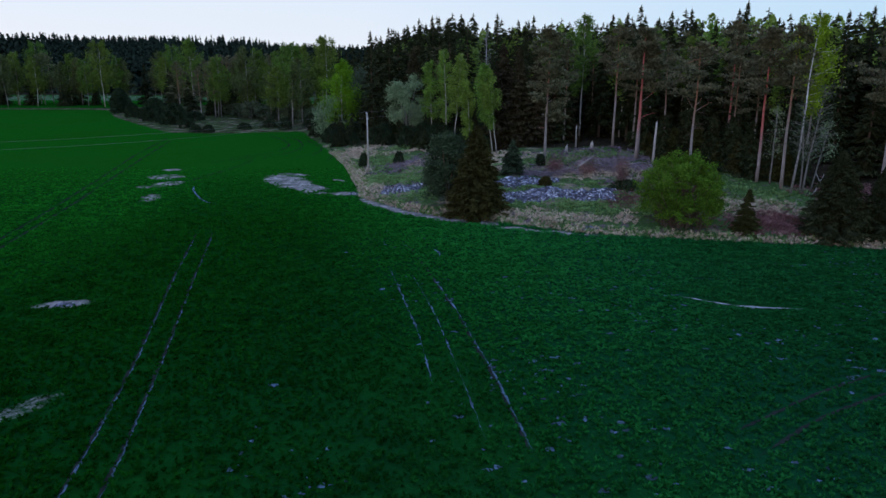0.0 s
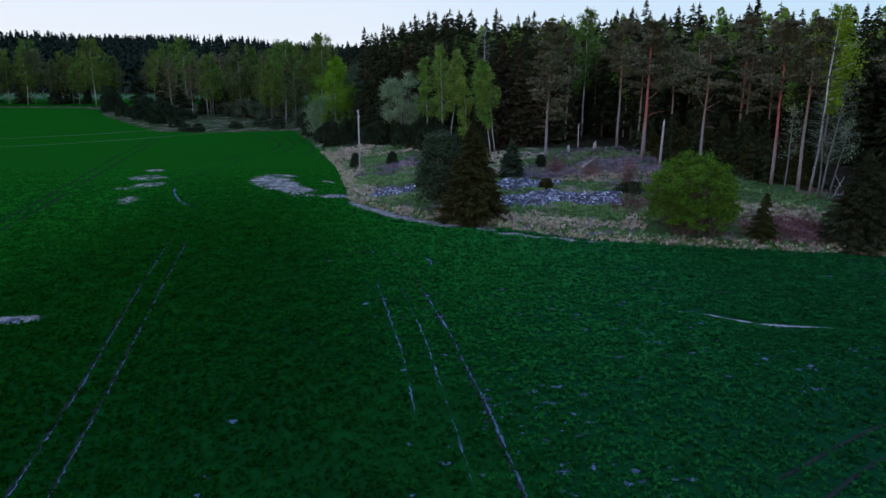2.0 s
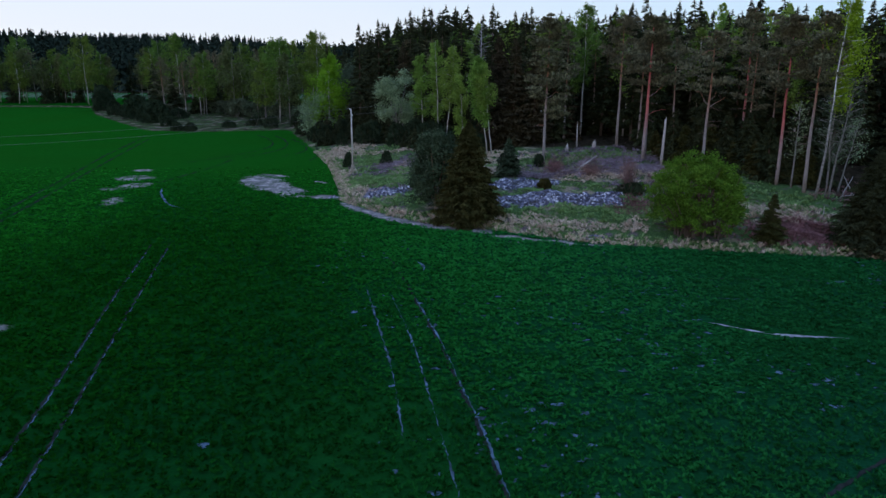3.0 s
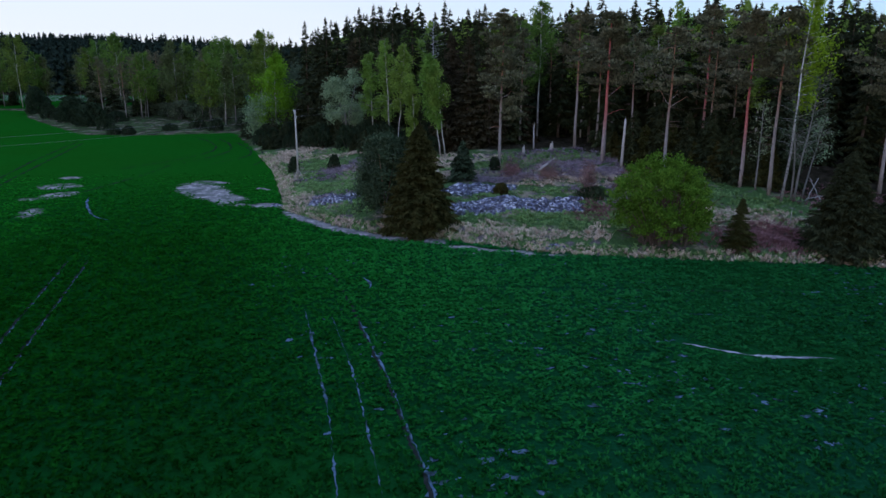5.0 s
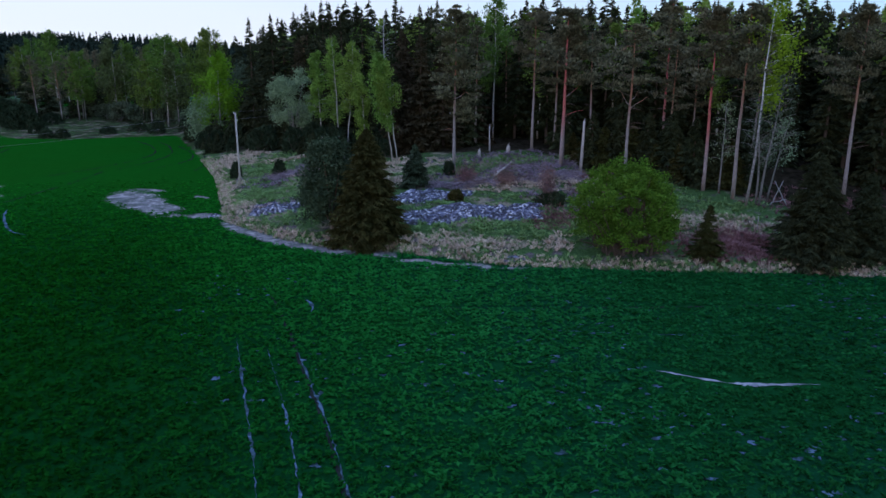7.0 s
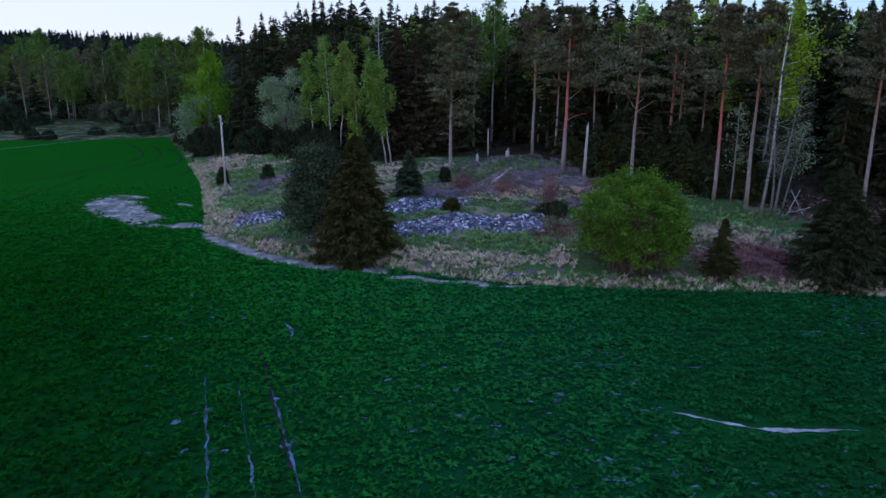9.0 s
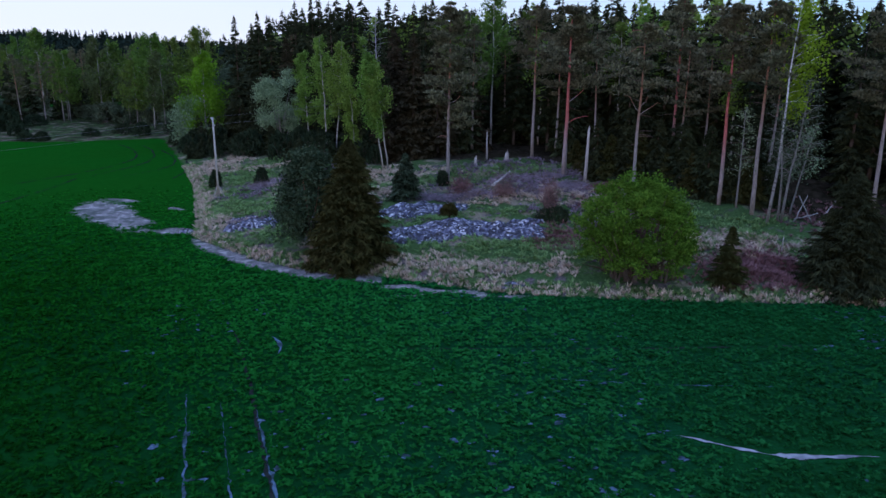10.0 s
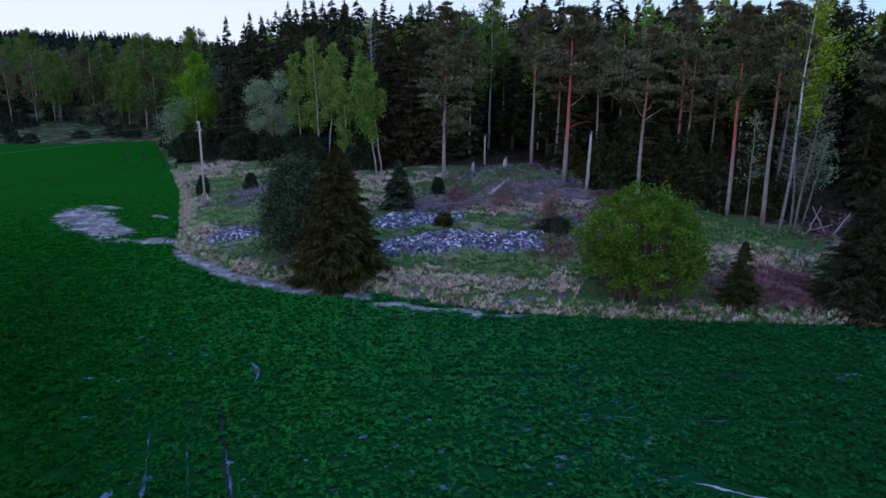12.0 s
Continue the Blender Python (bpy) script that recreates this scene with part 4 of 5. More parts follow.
# tall spruces that stand above the rest
TALL = [(-9.8, 150, 21.8), (-3.5, 150, 22.5), (-0.8, 150, 22.9), (0.6, 150, 22.3), (-13.6, 150, 21.3), (-7.8, 150, 20.5), (-23.3, 172, 18.9), (-21.4, 172, 18.3), (6.1, 138, 20.5), (11.6, 138, 21.8), (15.6, 138, 20.6), (18.5, 138, 21.2), (2.8, 138, 20.6),(31.1, 128, 20.7), (33.7, 128, 20.8), (35.9, 128, 21.8), (41.4, 128, 20.7), (44.8, 128, 21.2), (53.1, 128, 21.0), (54.5, 128, 22.2), (26.6, 128, 20.5),(49.8, 105, 19.0), (59.8, 105, 19.8), (55.8, 105, 19.1), (63.3, 105, 20.6)]
for i, (x, y, h) in enumerate(TALL):
    model = spruces[i % 4]
    tagged(copy_thing(model, spot(x, y, 70 * i, 1.05 / model.scale[0], h / (19.5, 20.5, 18.5, 21.5)[i % 4] / model.scale[2] * model.scale[0] / 1.05)), "tall dark spruce standing above the rest of the wood")
brown_spruces = [make_spruce(65 + i, h, 2.9, 34, 11, 8, BROWN_NEEDLE, 0.03, "dense brownish spruce at the front of the wood", full=0.6, slim=0.26) for i, h in enumerate((18.5, 17.0))]
copies(brown_spruces, [(10.8, 116.5), (13.4, 115.2), (12.0, 121), (-4.2, 142), (16.6, 114.6), (21.5, 118)], "trees of the wood", rng, (0.92, 1.0))
put(make_birch(87, 19.0, SAGE_LEAF, 44, 0.12, 9, 0.5, bark=PALE_TWIG, size=0.08, label="leafless pale grey tree above the spruces", name="broadleaf_tree", stands_out=False), 9.4, 135, 0)
undergrowth = [make_spruce(90 + i, h, r, 18, 9, 4, n, 0.02, "young spruce in the undergrowth at the wood's edge", "young_spruce") for i, (h, r, n) in enumerate(
    ((5.0, 1.8, SPRUCE_NEEDLE), (3.6, 1.5, YOUNG_NEEDLE), (7.5, 2.1, SPRUCE_NEEDLE)))]
copies(undergrowth, [p for p in wood_spots(rng, 150, 0.8, 16, 2.0, WIDE, DEEP, 0.0) if not (12 < p[0] < 31 and p[1] > 96 and beyond(WOOD_EDGE, *p)[0] < 5)],
       "young trees at the wood's edge", rng, (0.7, 1.15))

hedge = [make_spruce(97, 6.4, 1.9, 26, 10, 6, SPRUCE_NEEDLE, 0.02, "dense dark young spruce at the foot of the wood", "young_spruce"), make_spruce(98, 4.6, 1.7, 22, 10, 6, YOUNG_NEEDLE, 0.02, "dense olive young spruce at the foot of the wood", "young_spruce")]
foot_of_wood = [(31.8, 95.8), (32.8, 94.6), (33.9, 93.4), (35.2, 92.8), (36.4, 91.6), (37.2, 90.6), (38.2, 89.6), (38.8, 88.2), (40.0, 87.4), (33.6, 96.2), (35.6, 94.8), (37.6, 93.0), (39.6, 90.2), (41.2, 88.0), (42.4, 86.6), (43.4, 85.6), (45.4, 84.6), (36.4, 96.6)]
copies(hedge, foot_of_wood, "young trees at the wood's edge", rng, (0.75, 1.2))
copies([make_spruce(95, 4.5, 1.9, 18, 9, 4, SPRUCE_NEEDLE, 0.02, "dark young spruce under the leafy fringe of the wood", "young_spruce"),
        make_juniper(96, 3.0, 1.5, count=600, label="dark juniper under the leafy fringe of the wood")],
       wood_spots(rng, 105, -1.2, 6, 1.35, (-36, 9), (105, 190), 0.0), "young trees at the wood's edge", rng, (0.6, 1.3))


def deep_wood(rng, spots):
    """The trees behind the wood's edge, of which little more than the tops can be seen."""
    crowns = [spruce_crown(rng, 20.5, r, 18, 8, 3, 0.1, full=0.66) for r in (2.6, 2.9, 3.2, 2.4)]
    pieces = []
    for i, (x, y) in enumerate(spots):
        v, f = crowns[i % 4]
        a, s = rng.uniform(0, 6.28), rng.uniform(0.86, 1.02) * (1 - 0.07 * float(step(45, 70, x)) + (rising(x, y) - 0.96) * float(1 - step(4, 18, x)))
        turned = np.c_[v[:, 0] * math.cos(a) - v[:, 1] * math.sin(a), v[:, 0] * math.sin(a) + v[:, 1] * math.cos(a), v[:, 2]] * s
        pieces.append((turned + np.array(place(x, y)), f))
    return join(pieces)


tagged(new("deep_wood", quick_mesh("deep_wood", *deep_wood(rng, wood_spots(rng, 400, 20, 75, 3.1, WIDE, DEEP) + wood_spots(rng, 52, 9, 60, 3.6, (-24, 8), (140, 225), 0.0)), SPRUCE_NEEDLE)),
       "dark spruces standing deep in the wood", "forest", kind="stuff")

def deep_leaves(rng, spots):
    """Leafy tree tops among the spruces, deep in the wood."""
    pieces = []
    for x, y in spots:
        n, h = 520, rng.uniform(16.5, 20)
        f = rng.uniform(0, 1, n)
        az = rng.uniform(0, 6.28, n)
        r = 2.3 * np.sin(np.pi * (0.12 + 0.85 * f)) * rng.uniform(0.3, 1, n) ** 0.5 * (1 + 0.3 * np.sin(3 * az + 7 * f))
        c = np.c_[np.cos(az) * r, np.sin(az) * r, h * (0.5 + 0.5 * f)] + np.array(place(x, y))
        pieces.append(scatter_leaves(rng, c, 0.28, 0.2, 0.3, 0.6))
    return join(pieces)


tagged(new("deep_wood_leaves", quick_mesh("deep_wood_leaves", *deep_leaves(rng, wood_spots(rng, 105, 18, 60, 4.8, WIDE, DEEP)), BIRCH_LEAF)),
       "light green birch tops among the dark spruces", "forest", kind="stuff")

# trees round the far meadow
far_birches = [make_birch(100 + i, h, l, 30, 0.22, 130, 0.30, size=0.24, bark=BIRCH_BARK if i % 2 else GREY_BARK, label="birch at the far edge of the field", stands_out=False) for i, (h, l) in enumerate(
    ((20, FAR_LEAF), (20.5, FAR_LEAF), (18, FAR_SAGE), (19, FAR_LEAF), (18, FAR_SAGE)))]
spots_far = [(-185, 268), (-172, 270), (-160, 266), (-150, 268), (-143, 272), (-131, 268), (-124, 266), (-118, 272), (-100, 266), (-95, 262), (-103, 274), (-88, 258),
             (-56, 211), (-60, 222), (-48, 205), (-44, 197), (-40, 196), (-36, 190), (-52, 226), (-66, 240), (-34, 196), (-44, 215), (-108, 280), (-80, 262)]
spots_far += [(rng.uniform(-195, -85), rng.uniform(266, 284)) for i in range(16)] + [(rng.uniform(-75, -35), rng.uniform(215, 262)) for i in range(16)]
thicket = make_round(125, 5.0, 2.6, FAR_WILLOW, 40, 50, 0.24, 0.02, 5, GREY_BARK, "willow_bush", "low grey-green willow bush under the far birches", 0.14, 0.6)
copies([thicket], [(-50, 206), (-55, 210), (-61, 218), (-47, 210), (-35, 192), (-96, 256), (-86, 250), (-104, 262), (-66, 226), (-42, 204), (-58, 222), (-52, 214)], "bushes under the far birches", rng, (0.7, 1.3))
young_far = [make_spruce(120, 5.5, 2.2, 16, 8, 4, label="dark young conifer beyond the field", name="young_spruce")]
copies(young_far, [(rng.uniform(-200, -90), rng.uniform(266, 275)) for i in range(16)] + [(rng.uniform(-78, -36), rng.uniform(205, 235)) for i in range(12)], "young trees beyond the field", rng, (0.5, 1.1))
copies(far_birches, spots_far, "trees beyond the field", rng, (0.85, 1.08))
far_spruces = [make_spruce(110, 14, 3.2, 22, 8, 4, label="dark conifer beyond the field"), make_pine(111, 14, 0.3, 22, 2.8, needles=26, label="dark pine beyond the field", stands_out=False)]
copies(far_spruces, [(-84, 227), (-80, 222), (-76, 220), (-72, 217), (-87, 233), (-68, 218), (-155, 274), (-138, 276), (-168, 276), (-72, 224), (-67, 228), (-70, 236), (-178, 280), (-112, 284), (-64, 232), (-77, 250), (-73, 244), (-72, 248), (-69, 243), (-70, 252), (-146, 282), (-76, 246)] + [(rng.uniform(-200, -85), rng.uniform(270, 290)) for i in range(12)] + [(rng.uniform(-80, -38), rng.uniform(232, 265)) for i in range(9)], "trees beyond the field", rng)


def far_forest(rng, count):
    """Woods beyond the meadow: many small pointed crowns of ragged tiers."""
    pieces = []
    for i in range(count):
        y = 345 + 620 * rng.uniform(0, 1) ** 1.7
        x = rng.uniform(-0.78, 0.12) * y
        h, r = rng.uniform(13.5, 18.5), rng.uniform(2.6, 4.2)
        z = float(land(x, y)[0])
        n = 34
        f = 0.94 * rng.uniform(0, 1, n) ** 0.8
        az = rng.uniform(0, 6.28, n)
        out = r * (1 - f) ** 0.8 * 0.55
        c = np.c_[x + np.cos(az) * out, y + np.sin(az) * out, z + h * (0.08 + 0.9 * f)]
        s = (0.7 * r * (1 - f) + 0.5)[:, None]
        a = np.c_[np.cos(az), np.sin(az), -0.9 * np.ones(n)] * s
        b = np.c_[-np.sin(az), np.cos(az), rng.normal(0, 0.2, n)] * s * 0.75
        pieces.append(diamonds(c, a, b))
    return join(pieces)


tagged(new("far_woods", quick_mesh("far_woods", *far_forest(np.random.default_rng(8), 3000), FAR_NEEDLE)),
       "dark conifer woods on the low hills at the horizon", "forest", kind="stuff")


# ---- rocks ----
def rock_mesh(seed, rx, ry, h, rings=16, sides=40, rough=0.25):
    rng = np.random.default_rng(seed)
    shift = rng.uniform(-50, 50, 3)
    v = []
    for i in range(rings + 1):
        f = i / rings
        for j in range(sides):
            a = 2 * math.pi * j / sides
            d = math.sin(f * math.pi / 2) ** 0.8
            x, y, z = math.cos(a) * d * rx, math.sin(a) * d * ry, h * math.cos(f * math.pi / 2) ** 0.6
            q = Vector((x, y, z)) * 0.55 + Vector(shift)
            w = noise.noise(q) * 1.0 + noise.noise(q * 2.3) * 0.6 + noise.noise(q * 5.1) * 0.35
            out = 1 + rough * 0.5 * noise.noise(Vector((math.cos(a), math.sin(a), seed)) * 1.6)
            v.append((x * out, y * out, z + rough * h * 1.4 * w - 0.35 * f))
    k = np.arange((rings + 1) * sides).reshape(rings + 1, sides)
    n = np.roll(k, -1, 1)
    return np.array(v), np.stack([k[:-1], k[1:], n[1:], n[:-1]], -1).reshape(-1, 4)


def rock(seed, x, y, rx, ry, h, turn, name="rock_outcrop", label="low blue-grey granite outcrop with white lichen", rough=0.17):
    ob = new(name, quick_mesh(name, *rock_mesh(seed, rx, ry, h * 0.85, rough=rough), ROCK))
    ob.matrix_basis = pose(*place(x, y, 0.1), 0, 0, turn)
    return tagged(ob, label, "rock")


def sheet_rock(seed, x, y, rx, ry, h, turn, cell=0.22):
    """Bedrock that breaks the turf: a sloping sheet of worn steps and cracks, ragged in outline, with its rim below the ground."""
    nx, ny = int(2.6 * rx / cell), int(2.6 * ry / cell)
    u, v = np.meshgrid(np.linspace(-1.3, 1.3, nx) * rx, np.linspace(-1.3, 1.3, ny) * ry)
    c, s = math.cos(radians(turn)), math.sin(radians(turn))
    wx, wy = (x + u * c - v * s).ravel(), (y + u * s + v * c).ravel()
    d = np.hypot(u / rx, v / ry).ravel()
    n1, n2, n3 = (np.array([noise.noise((a * k, b * k, seed * 3.7)) for a, b in zip(wx, wy)]) for k in (0.35, 0.95, 2.4))
    body = 1 - d ** 2.2 + 0.45 * n1 + 0.22 * n2
    ledge = body * 3.2 + 0.5 * n2
    ledge = (np.floor(ledge) + step(0.55, 0.95, ledge - np.floor(ledge))) / 3.2           # worn steps along the grain of the rock
    top = h * np.clip(0.45 * body + 0.55 * ledge, -1.0, 1.2) + 0.16 * n3 * np.clip(body * 3, 0, 1) + 0.07 * n2
    base = land(x, y)[0]
    z = land(wx, wy) - base + np.maximum(top, -0.5)
    k = np.arange(nx * ny).reshape(ny, nx)
    quads = np.stack([k[:-1, :-1], k[:-1, 1:], k[1:, 1:], k[1:, :-1]], -1).reshape(-1, 4)
    quads = quads[(top[quads] > -0.35).any(1)]
    used, index = np.unique(quads, return_inverse=True)
    ob = new("rock_outcrop", quick_mesh("rock_outcrop", np.c_[wx - x, wy - y, z][used], index.reshape(-1, 4), ROCK))
    ob.matrix_basis = pose(x, y, base)
    return tagged(ob, "low blue-grey granite outcrop with white lichen", "rock", "granite outcrops in the pasture")


SLABS = [(14.2, 82.4, 5.4, 2.7, 0.55, -8), (18.6, 81.2, 3.4, 2.0, 0.55, -14), (10.0, 82.0, 2.6, 1.6, 0.45, 10), (20.9, 82.7, 1.9, 0.6, 0.4, -6), (21.0, 79.1, 1.3, 0.55, 0.45, 5),
         (11.0, 88.9, 3.1, 1.9, 0.5, 8), (14.6, 88.3, 2.2, 1.2, 0.45, -10), (-4.4, 88.6, 2.4, 1.1, 0.5, 5), (-2.2, 90.4, 1.6, 0.8, 0.4, 20), (-5.6, 92.0, 1.5, 0.6, 0.3, 0)]
for i, slab in enumerate(SLABS):
    sheet_rock(i + 1, *slab)
rubble = np.random.default_rng(31)
stones = [rock(300 + i, 0, 0, rx, ry, h, 0, "stone", "loose lichen-grey stone broken from the outcrop", 0.3) for i, (rx, ry, h) in enumerate(((0.42, 0.3, 0.34), (0.3, 0.26, 0.26), (0.55, 0.36, 0.3)))]
for i in range(64):
    f = rubble.uniform(0, 1)
    x, y = (17.6 + rubble.normal(0, 1.5), 80.3 + rubble.normal(0, 0.9)) if f < 0.55 else (11.5 + rubble.normal(0, 2.2), 80.6 + rubble.normal(0, 0.5)) if f < 0.75 else (10.5 + rubble.normal(0, 1.8), 88.0 + rubble.normal(0, 0.7)) if f < 0.88 else (-4.0 + rubble.normal(0, 1.2), 88.2 + rubble.normal(0, 0.6))
    lift = max([-0.02] + [0.75 * h * (1 - math.hypot((x - sx) / rx, (y - sy) / ry) ** 2.2) for sx, sy, rx, ry, h, turn in SLABS])
    m = pose(x, y, float(land(x, y)[0]) + lift, rubble.normal(0, 12), rubble.normal(0, 12), rubble.uniform(0, 360)) @ Matrix.Scale(rubble.uniform(0.6, 1.15), 4)
    if i < 3:
        stones[i].matrix_basis = m
        tagged(stones[i], group="loose stones on the outcrop")
    else:
        copy_thing(stones[i % 3], m)
rock(26, 16.9, 70.0, 1.1, 0.6, 0.35, 0, "boulder", "small pale boulder in the grass at the field's edge")
rock(27, -10.5, 90.6, 0.8, 0.55, 0.5, 10, "boulder", "white boulder at the end of the bare ground", 0.2)
rock(28, -26.7, 48.0, 1.05, 0.5, 0.42, 8, "flat_stone", "flat pale stone lying bare in the field", 0.15)


# ---- dead wood ----
def make_snag(seed, h, r, name="snag", label="bare grey dead tree trunk with a broken top"):
    rng = np.random.default_rng(seed)
    ob = tagged(new(name), label, "dead tree")
    line = trunk_line(rng, h, 0.01, 7)
    part("trunk", tube(line, np.linspace(r * 1.25, r * 0.75, 7), 9), GREY_WOOD, ob, smooth=True)
    tip = line[-1]
    part("splinter", join([tube([tip + (k * r * 0.3, 0, -0.3), tip + (k * r * 0.35, 0.02, 0.18 + 0.15 * k)], [r * 0.4, r * 0.08], 5) for k in (-1, 0.2, 1)]), GREY_WOOD, ob)
    return ob


put(make_snag(1, 5.8, 0.155), 29.9, 94.2, lean=(0, 1.5))
put(make_snag(2, 1.15, 0.26, "tree_stump", "pale splintered tree stump in the clearing"), 24.2, 107.0)
put(make_snag(3, 1.0, 0.2, "tree_stump", "pale splintered tree stump in the clearing"), 20.2, 106.0)
put(make_snag(5, 1.5, 0.035, "dead_sapling", "thin bare pale sapling on the bracken bank"), 39.4, 73.0)
put(make_snag(4, 3.4, 0.1, label="thin dead trunk in the wood's shade"), 22.4, 110.5)


def make_log(seed, length, r, label):
    rng = np.random.default_rng(seed)
    ob = tagged(new("fallen_log"), label, "log")
    x = np.linspace(0, length, 7)
    line = np.c_[x, rng.normal(0, 0.03, 7), r + rng.normal(0, 0.02, 7)]
    part("trunk", tube(line, np.linspace(r * 1.1, r * 0.7, 7), 8), GREY_WOOD, ob, smooth=True)
    for k in (2, 4, 5) if r > 0.1 else ():
        part("branch", limb(rng, line[k], rng.uniform(0.5, 2.5), 0.5, 0.5, 0.03)[1], GREY_WOOD, ob)
    return ob


for i, (x, y, turn, tilt, length, r) in enumerate(((20.0, 94.6, 50, -14, 4.2, 0.17), (45.6, 78.6, 180, -58, 3.0, 0.05), (46.2, 78.4, 10, -52, 2.4, 0.045), (44.6, 79.6, 5, -64, 2.6, 0.04), (45.0, 80.2, 8, -8, 2.6, 0.05))):
    log = make_log(10 + i, length, r, "fallen grey log in the clearing" if i == 0 else "thin dead pole leaning at the wood's edge")
    log.matrix_basis = pose(*place(x, y, 0.02), 0, tilt, turn)


def make_dead_bush(seed, h, r, twigs=60, label="bare reddish-brown dead bush"):
    rng = np.random.default_rng(seed)
    ob = tagged(new("dead_bush"), label, "bush")
    wood = []
    for i in range(twigs):
        root = np.array([rng.normal(0, 0.12), rng.normal(0, 0.12), rng.uniform(0, h * 0.6)])
        wood.append(limb(rng, root, rng.uniform(0, 6.28), rng.uniform(1.0, 3.0), r * rng.uniform(0.4, 1.0), 0.025, -0.2)[1])
    for t in wood:
        part("stem", t, DEAD_TWIG, ob)
    tagged(part("twig_tangle", scatter_leaves(rng, rng.normal(0, 1, (1500, 3)) * (r * 0.45, r * 0.45, h * 0.22) + (0, 0, h * 0.55), 0.15, 0, -0.5, 0.16), BRACKEN, ob), kind="stuff")
    return ob


put(make_dead_bush(1, 3.9, 1.0), 23.1, 83.4)
put(make_dead_bush(2, 1.8, 1.3, 40), 16.5, 93)
put(make_dead_bush(3, 1.4, 1.4, 40), 20.5, 91)


def brush_heap(seed, x, y, rx, ry, h, turn, twigs):
    """Cut branches thrown together into a low heap."""
    rng = np.random.default_rng(seed)
    u, v = rng.uniform(-1, 1, twigs), rng.uniform(-1, 1, twigs)
    keep = np.hypot(u, v) < 1 + 0.25 * np.sin(5 * np.arctan2(v, u) + seed)
    u, v = u[keep], v[keep]
    c, s = math.cos(radians(turn)), math.sin(radians(turn))
    wx, wy = u * rx * c - v * ry * s, u * rx * s + v * ry * c
    top = h * np.clip(1.1 - np.hypot(u, v) ** 2, 0.15, 1)
    centre = np.c_[wx, wy, land(x + wx, y + wy) - land(x, y)[0] + top * rng.uniform(0.1, 1.0, len(u))]
    a = unit(np.c_[rng.normal(0, 1, (len(u), 2)), rng.normal(0.15, 0.42, len(u))]) * rng.uniform(0.25, 0.75, (len(u), 1))
    b = unit(np.cross(a, rng.normal(0, 1, a.shape))) * rng.uniform(0.012, 0.03, (len(u), 1))
    ob = tagged(new("brush_heap"), "low heap of cut purplish-grey twigs in the clearing", "brush heap", "brush heaps in the clearing")
    ob.matrix_basis = pose(*place(x, y))
    tagged(part("twig_tangle", diamonds(centre, a, b), TWIG_GREY, ob), kind="stuff")
    for i in range(9):
        p = np.array([rng.uniform(-0.7, 0.7) * rx, rng.uniform(-0.7, 0.7) * ry, h * rng.uniform(0.4, 0.9)])
        part("branch", limb(rng, p, rng.uniform(0, 6.28), rng.uniform(-0.1, 0.4), rng.uniform(0.8, 1.8), 0.035)[1], DEAD_TWIG, ob)
    return ob


for i, (x, y, rx, ry, h, turn) in enumerate(((13.4, 92.2, 2.6, 1.1, 0.6, -4), (17.8, 91.6, 2.6, 1.0, 0.55, -6), (21.8, 96.6, 2.2, 1.0, 0.6, 12), (25.4, 96.4, 2.6, 1.6, 0.8, -10), (23.6, 91.6, 1.8, 0.9, 0.5, 20),
                                            (27.8, 92.6, 2.2, 1.5, 0.6, 0), (-5.2, 108.4, 2.6, 1.6, 0.6, 0), (-1.2, 107.2, 1.8, 1.2, 0.5, 30), (29.2, 98.6, 1.6, 1.2, 0.6, 0))):
    brush_heap(200 + i, x, y, rx, ry, h, turn, int(330 * rx * ry))


# ---- power line ----
def wooden_pole(x, y, h, stay):
    ob = tagged(new("utility_pole"), "pale weathered wooden utility pole with two insulators", "utility pole", "poles of the power line")
    ob.matrix_basis = pose(*place(x, y, 0.05))
    part("shaft", tube([(0, 0, 0), (0.01, 0, h * 0.5), (0, 0, h)], [0.125, 0.105, 0.085], 12), POLE_WOOD, ob, smooth=True)
    for z, side in ((h - 0.12, -0.16), (h - 0.95, 0.16)):
        part("bracket", tube([(0, 0, z - 0.1), (side, 0, z - 0.1), (side, 0, z)], [0.015, 0.015, 0.015], 6), STEEL, ob, "steel insulator bracket")
        part("insulator", tube([(side, 0, z - 0.02), (side, 0, z + 0.04), (side, 0, z + 0.08), (side, 0, z + 0.16)], [0.05, 0.065, 0.045, 0.05], 10), PORCELAIN, ob, "white porcelain insulator", True)
    if stay:
        for sx, sy in ((0.75, -0.3), (-0.55, -0.5)):
            part("brace", tube([(sx, sy, float(land(x + sx, y + sy)[0] - land(x, y)[0])), (sx * 0.1, sy * 0.1, 1.5)], [0.05, 0.04], 7), POLE_WOOD, ob, "short wooden brace at the foot")
    return ob


LINE = [(-52, 72.4), (-9.9, 104.9), (29.5, 135.3)]
for i, (x, y) in enumerate(LINE):
    wooden_pole(x, y, 9.1, i == 1)
for (ax, ay), (bx, by) in zip(LINE[:-1], LINE[1:]):
    za, zb = place(ax, ay).z, place(bx, by).z
    for down, side in ((0.0, -0.16), (0.83, 0.16)):
        u = np.linspace(0, 1, 24)
        h = 9.1 - down
        pts = np.c_[ax + side + (bx - ax) * u, ay + (by - ay) * u, za + h + (zb - za) * u - 4 * 0.7 * u * (1 - u)]
        tagged(new("power_cable", quick_mesh("power_cable", *tube(pts, np.full(24, 0.010), 5), WIRE, True)),
               "thin dark sagging cable between the poles", "cable", "cables of the power line")


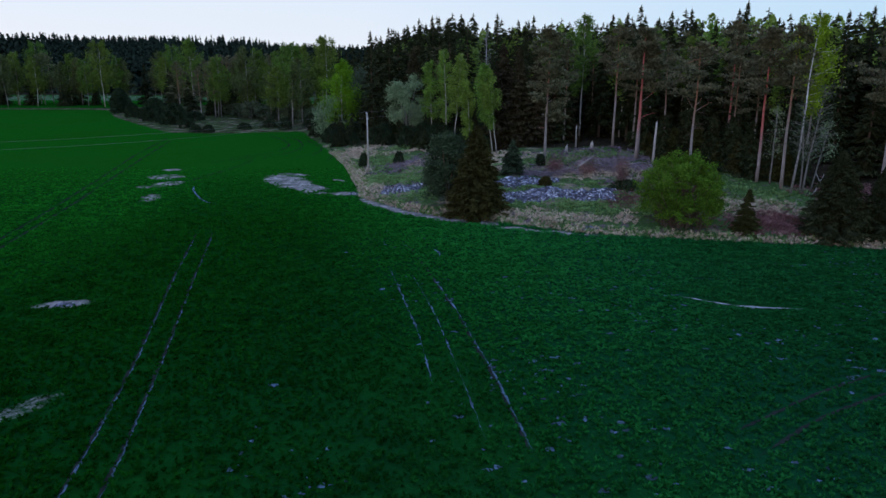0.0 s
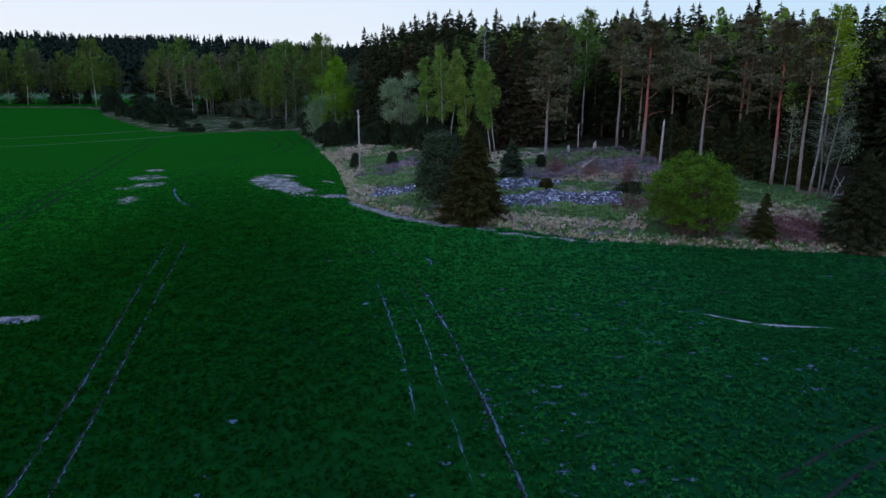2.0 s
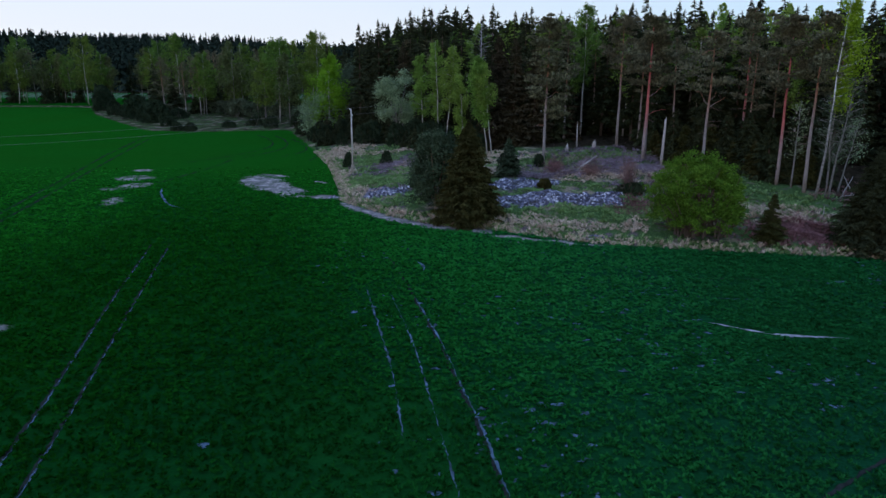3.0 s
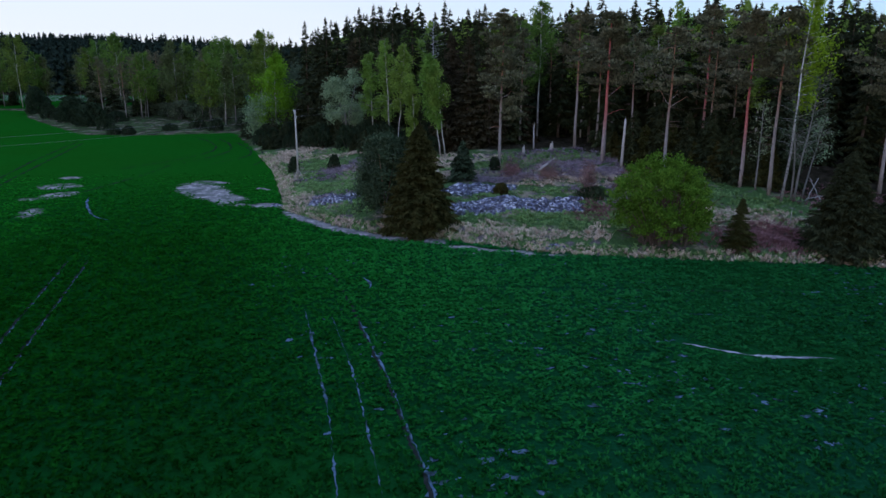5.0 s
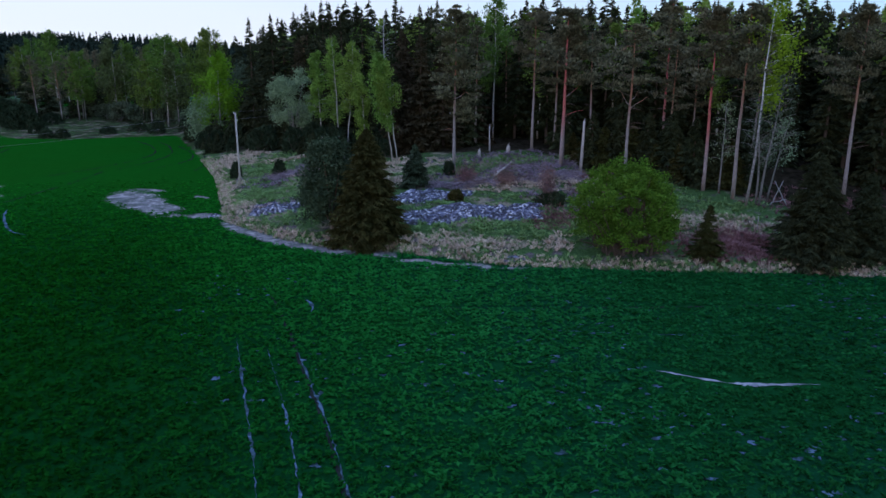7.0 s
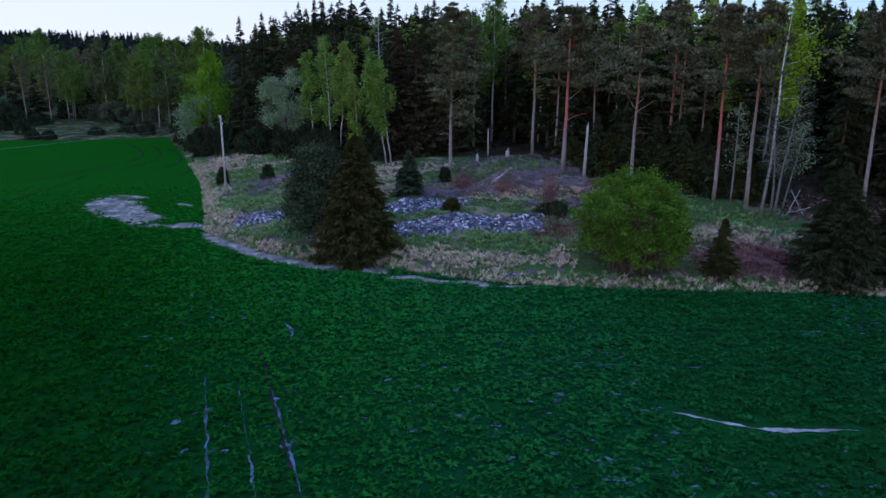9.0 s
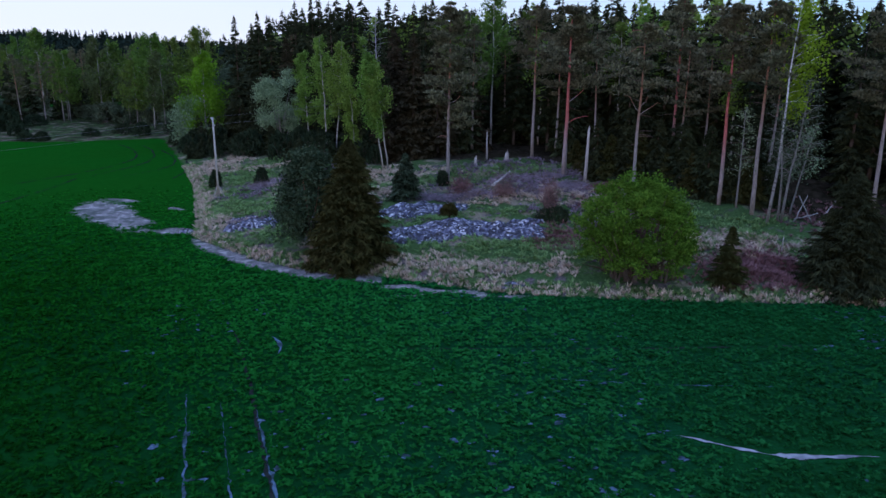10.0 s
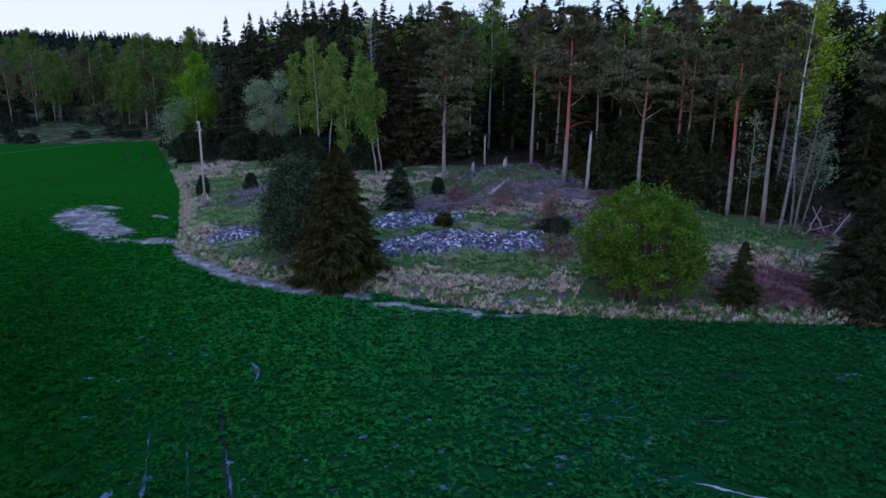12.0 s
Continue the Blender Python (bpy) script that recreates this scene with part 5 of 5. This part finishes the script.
# ---- rough grass and heather ----
def blades(rng, x, y, tall, count, spread):
    """Tufts of narrow blades that lean outwards."""
    n = len(x)
    z = land(x, y)
    s = rng.uniform(0.5, 1.3, (n, 1))
    az = rng.uniform(0, 6.28, (n, count))
    tip = rng.uniform(0.2, 1.0, (n, count)) * spread * s
    hh = tall * s * rng.uniform(0.6, 1.1, (n, count))
    c = np.stack([x[:, None] + np.cos(az) * tip * 0.5, y[:, None] + np.sin(az) * tip * 0.5, z[:, None] + hh * 0.5 - 0.02], -1).reshape(-1, 3)
    a = np.stack([np.cos(az) * tip * 0.5, np.sin(az) * tip * 0.5, hh * 0.5], -1).reshape(-1, 3)
    b = np.stack([-np.sin(az), np.cos(az), 0 * az], -1).reshape(-1, 3) * (0.022 + 0.02 * rng.uniform(0, 1, (n * count, 1)))
    return diamonds(c, a, b)



def zoned(rng, zones, per_metre):
    """Spots for tufts in patches of pasture: centre, half sizes, each patch thinning out at a ragged rim."""
    xs, ys = [], []
    for cx, cy, rx, ry in zones:
        n = int(per_metre * rx * ry * 6)
        x, y = rng.uniform(cx - 1.4 * rx, cx + 1.4 * rx, n), rng.uniform(cy - 1.4 * ry, cy + 1.4 * ry, n)
        ragged = np.array([noise.noise((a * 0.45, b * 0.45, cx)) for a, b in zip(x, y)])
        inside = np.hypot((x - cx) / rx, (y - cy) / ry) < 1 + 0.7 * ragged + rng.normal(0, 0.12, n)
        inside &= (beyond(EDGE, x, y) > 0.1) & (beyond(WOOD_EDGE, x, y) < 4)
        for sx, sy, sa, sb, tall, turn in SLABS:
            inside &= np.hypot((x - sx) / sa, (y - sy) / sb) > rng.uniform(0.6, 1.0, n)
        xs.append(x[inside])
        ys.append(y[inside])
    return np.concatenate(xs), np.concatenate(ys)


def verge(rng, count, depth):
    """Spots along the field's edge."""
    x, y = rng.uniform(-22, 62, count), rng.uniform(56, 135, count)
    s = beyond(EDGE, x, y)
    pick = (s > -0.3) & (s < depth * rng.uniform(0.2, 1.2, count))
    return x[pick], y[pick]


STRAW_PATCHES = [(7.5, 75.0, 7, 2.0), (16.5, 72.6, 5, 1.8), (-7.5, 92, 2.4, 2.6), (-11.4, 103, 1.5, 8), (20, 91, 4, 2.5), (27, 90, 3.5, 3),
                 (4, 108, 8, 3), (-2, 122, 7, 2.2), (33, 76, 5, 2.4), (9, 95, 4, 2.5), (38, 74, 4, 2.5), (12, 103, 5, 3), (-14, 128, 4, 7)]
GREEN_PATCHES = [(-8, 98, 3, 4), (-7, 94.5, 3, 2), (0, 94, 4, 3), (14, 79.0, 4, 1.2), (19, 78.0, 4, 1.2), (10, 85.6, 4, 1.2), (18, 75.6, 8, 2.8), (17.5, 85.8, 5, 1.8), (24.5, 78, 5, 4), (7.5, 80, 4, 2.2), (-2.2, 85.6, 3.6, 2.4), (-5, 97.5, 4, 3), (-9, 119, 4, 3), (36, 80, 6, 3),
                 (-10, 110, 4, 6), (12, 99, 6, 3), (-8, 115, 4, 4), (2, 103, 6, 3), (29, 101, 6, 2.5), (-6, 126, 6, 3), (37, 76, 5, 3), (20, 101, 7, 4), (0.5, 98, 5, 4), (34, 87, 5, 3), (44, 72, 5, 3)]
HEATH_PATCHES = [(-4.5, 91.0, 2.6, 1.3), (2, 115, 5, 2), (-7, 104, 3, 2), (15.5, 93.2, 6, 2.6), (24, 95.5, 6, 4.5), (-4.5, 109, 5, 3), (25.5, 87, 4, 3), (30, 80.5, 4, 3), (22, 104, 8, 3.5), (3, 90, 4, 4), (31, 91, 4, 4)]
rng = np.random.default_rng(12)
tagged(new("dry_grass", quick_mesh("dry_grass", *join([
    blades(rng, *verge(rng, 52000, 1.3), 0.36, 14, 0.42),
    blades(rng, *zoned(rng, STRAW_PATCHES, 8), 0.34, 14, 0.5)]), STRAW)),
    "pale straw-coloured tufts of dry grass", "grass", kind="stuff")
tagged(new("green_grass", quick_mesh("green_grass", *join([
    blades(rng, *verge(rng, 40000, 1.8), 0.36, 10, 0.34),
    blades(rng, *zoned(rng, GREEN_PATCHES, 7), 0.30, 13, 0.44)]), GRASS)),
    "green tufts of rough pasture grass", "grass", kind="stuff")
x = np.r_[rng.normal(36.4, 2.6, 1250), rng.normal(22.6, 1.4, 260), rng.normal(29.0, 1.6, 200), rng.normal(31.0, 1.1, 160), rng.normal(49, 3, 400)]
y = np.r_[rng.normal(69.8, 2.0, 1250), rng.normal(78.6, 1.3, 260), rng.normal(86.5, 1.2, 200), rng.normal(92.0, 0.5, 160), rng.normal(79, 2.5, 400)]
clear_of_crop = beyond(EDGE, x, y) > 0.8
tagged(new("dead_bracken", quick_mesh("dead_bracken", *blades(rng, x[clear_of_crop], y[clear_of_crop], 0.35, 12, 0.5), BRACKEN)),
       "reddish-brown dead bracken on the bank", "bracken", kind="stuff")
tagged(new("heather", quick_mesh("heather", *blades(rng, *zoned(rng, HEATH_PATCHES, 4), 0.36, 14, 0.5), HEATH)),
       "purplish-brown heather and bare scrub", "heather", kind="stuff")
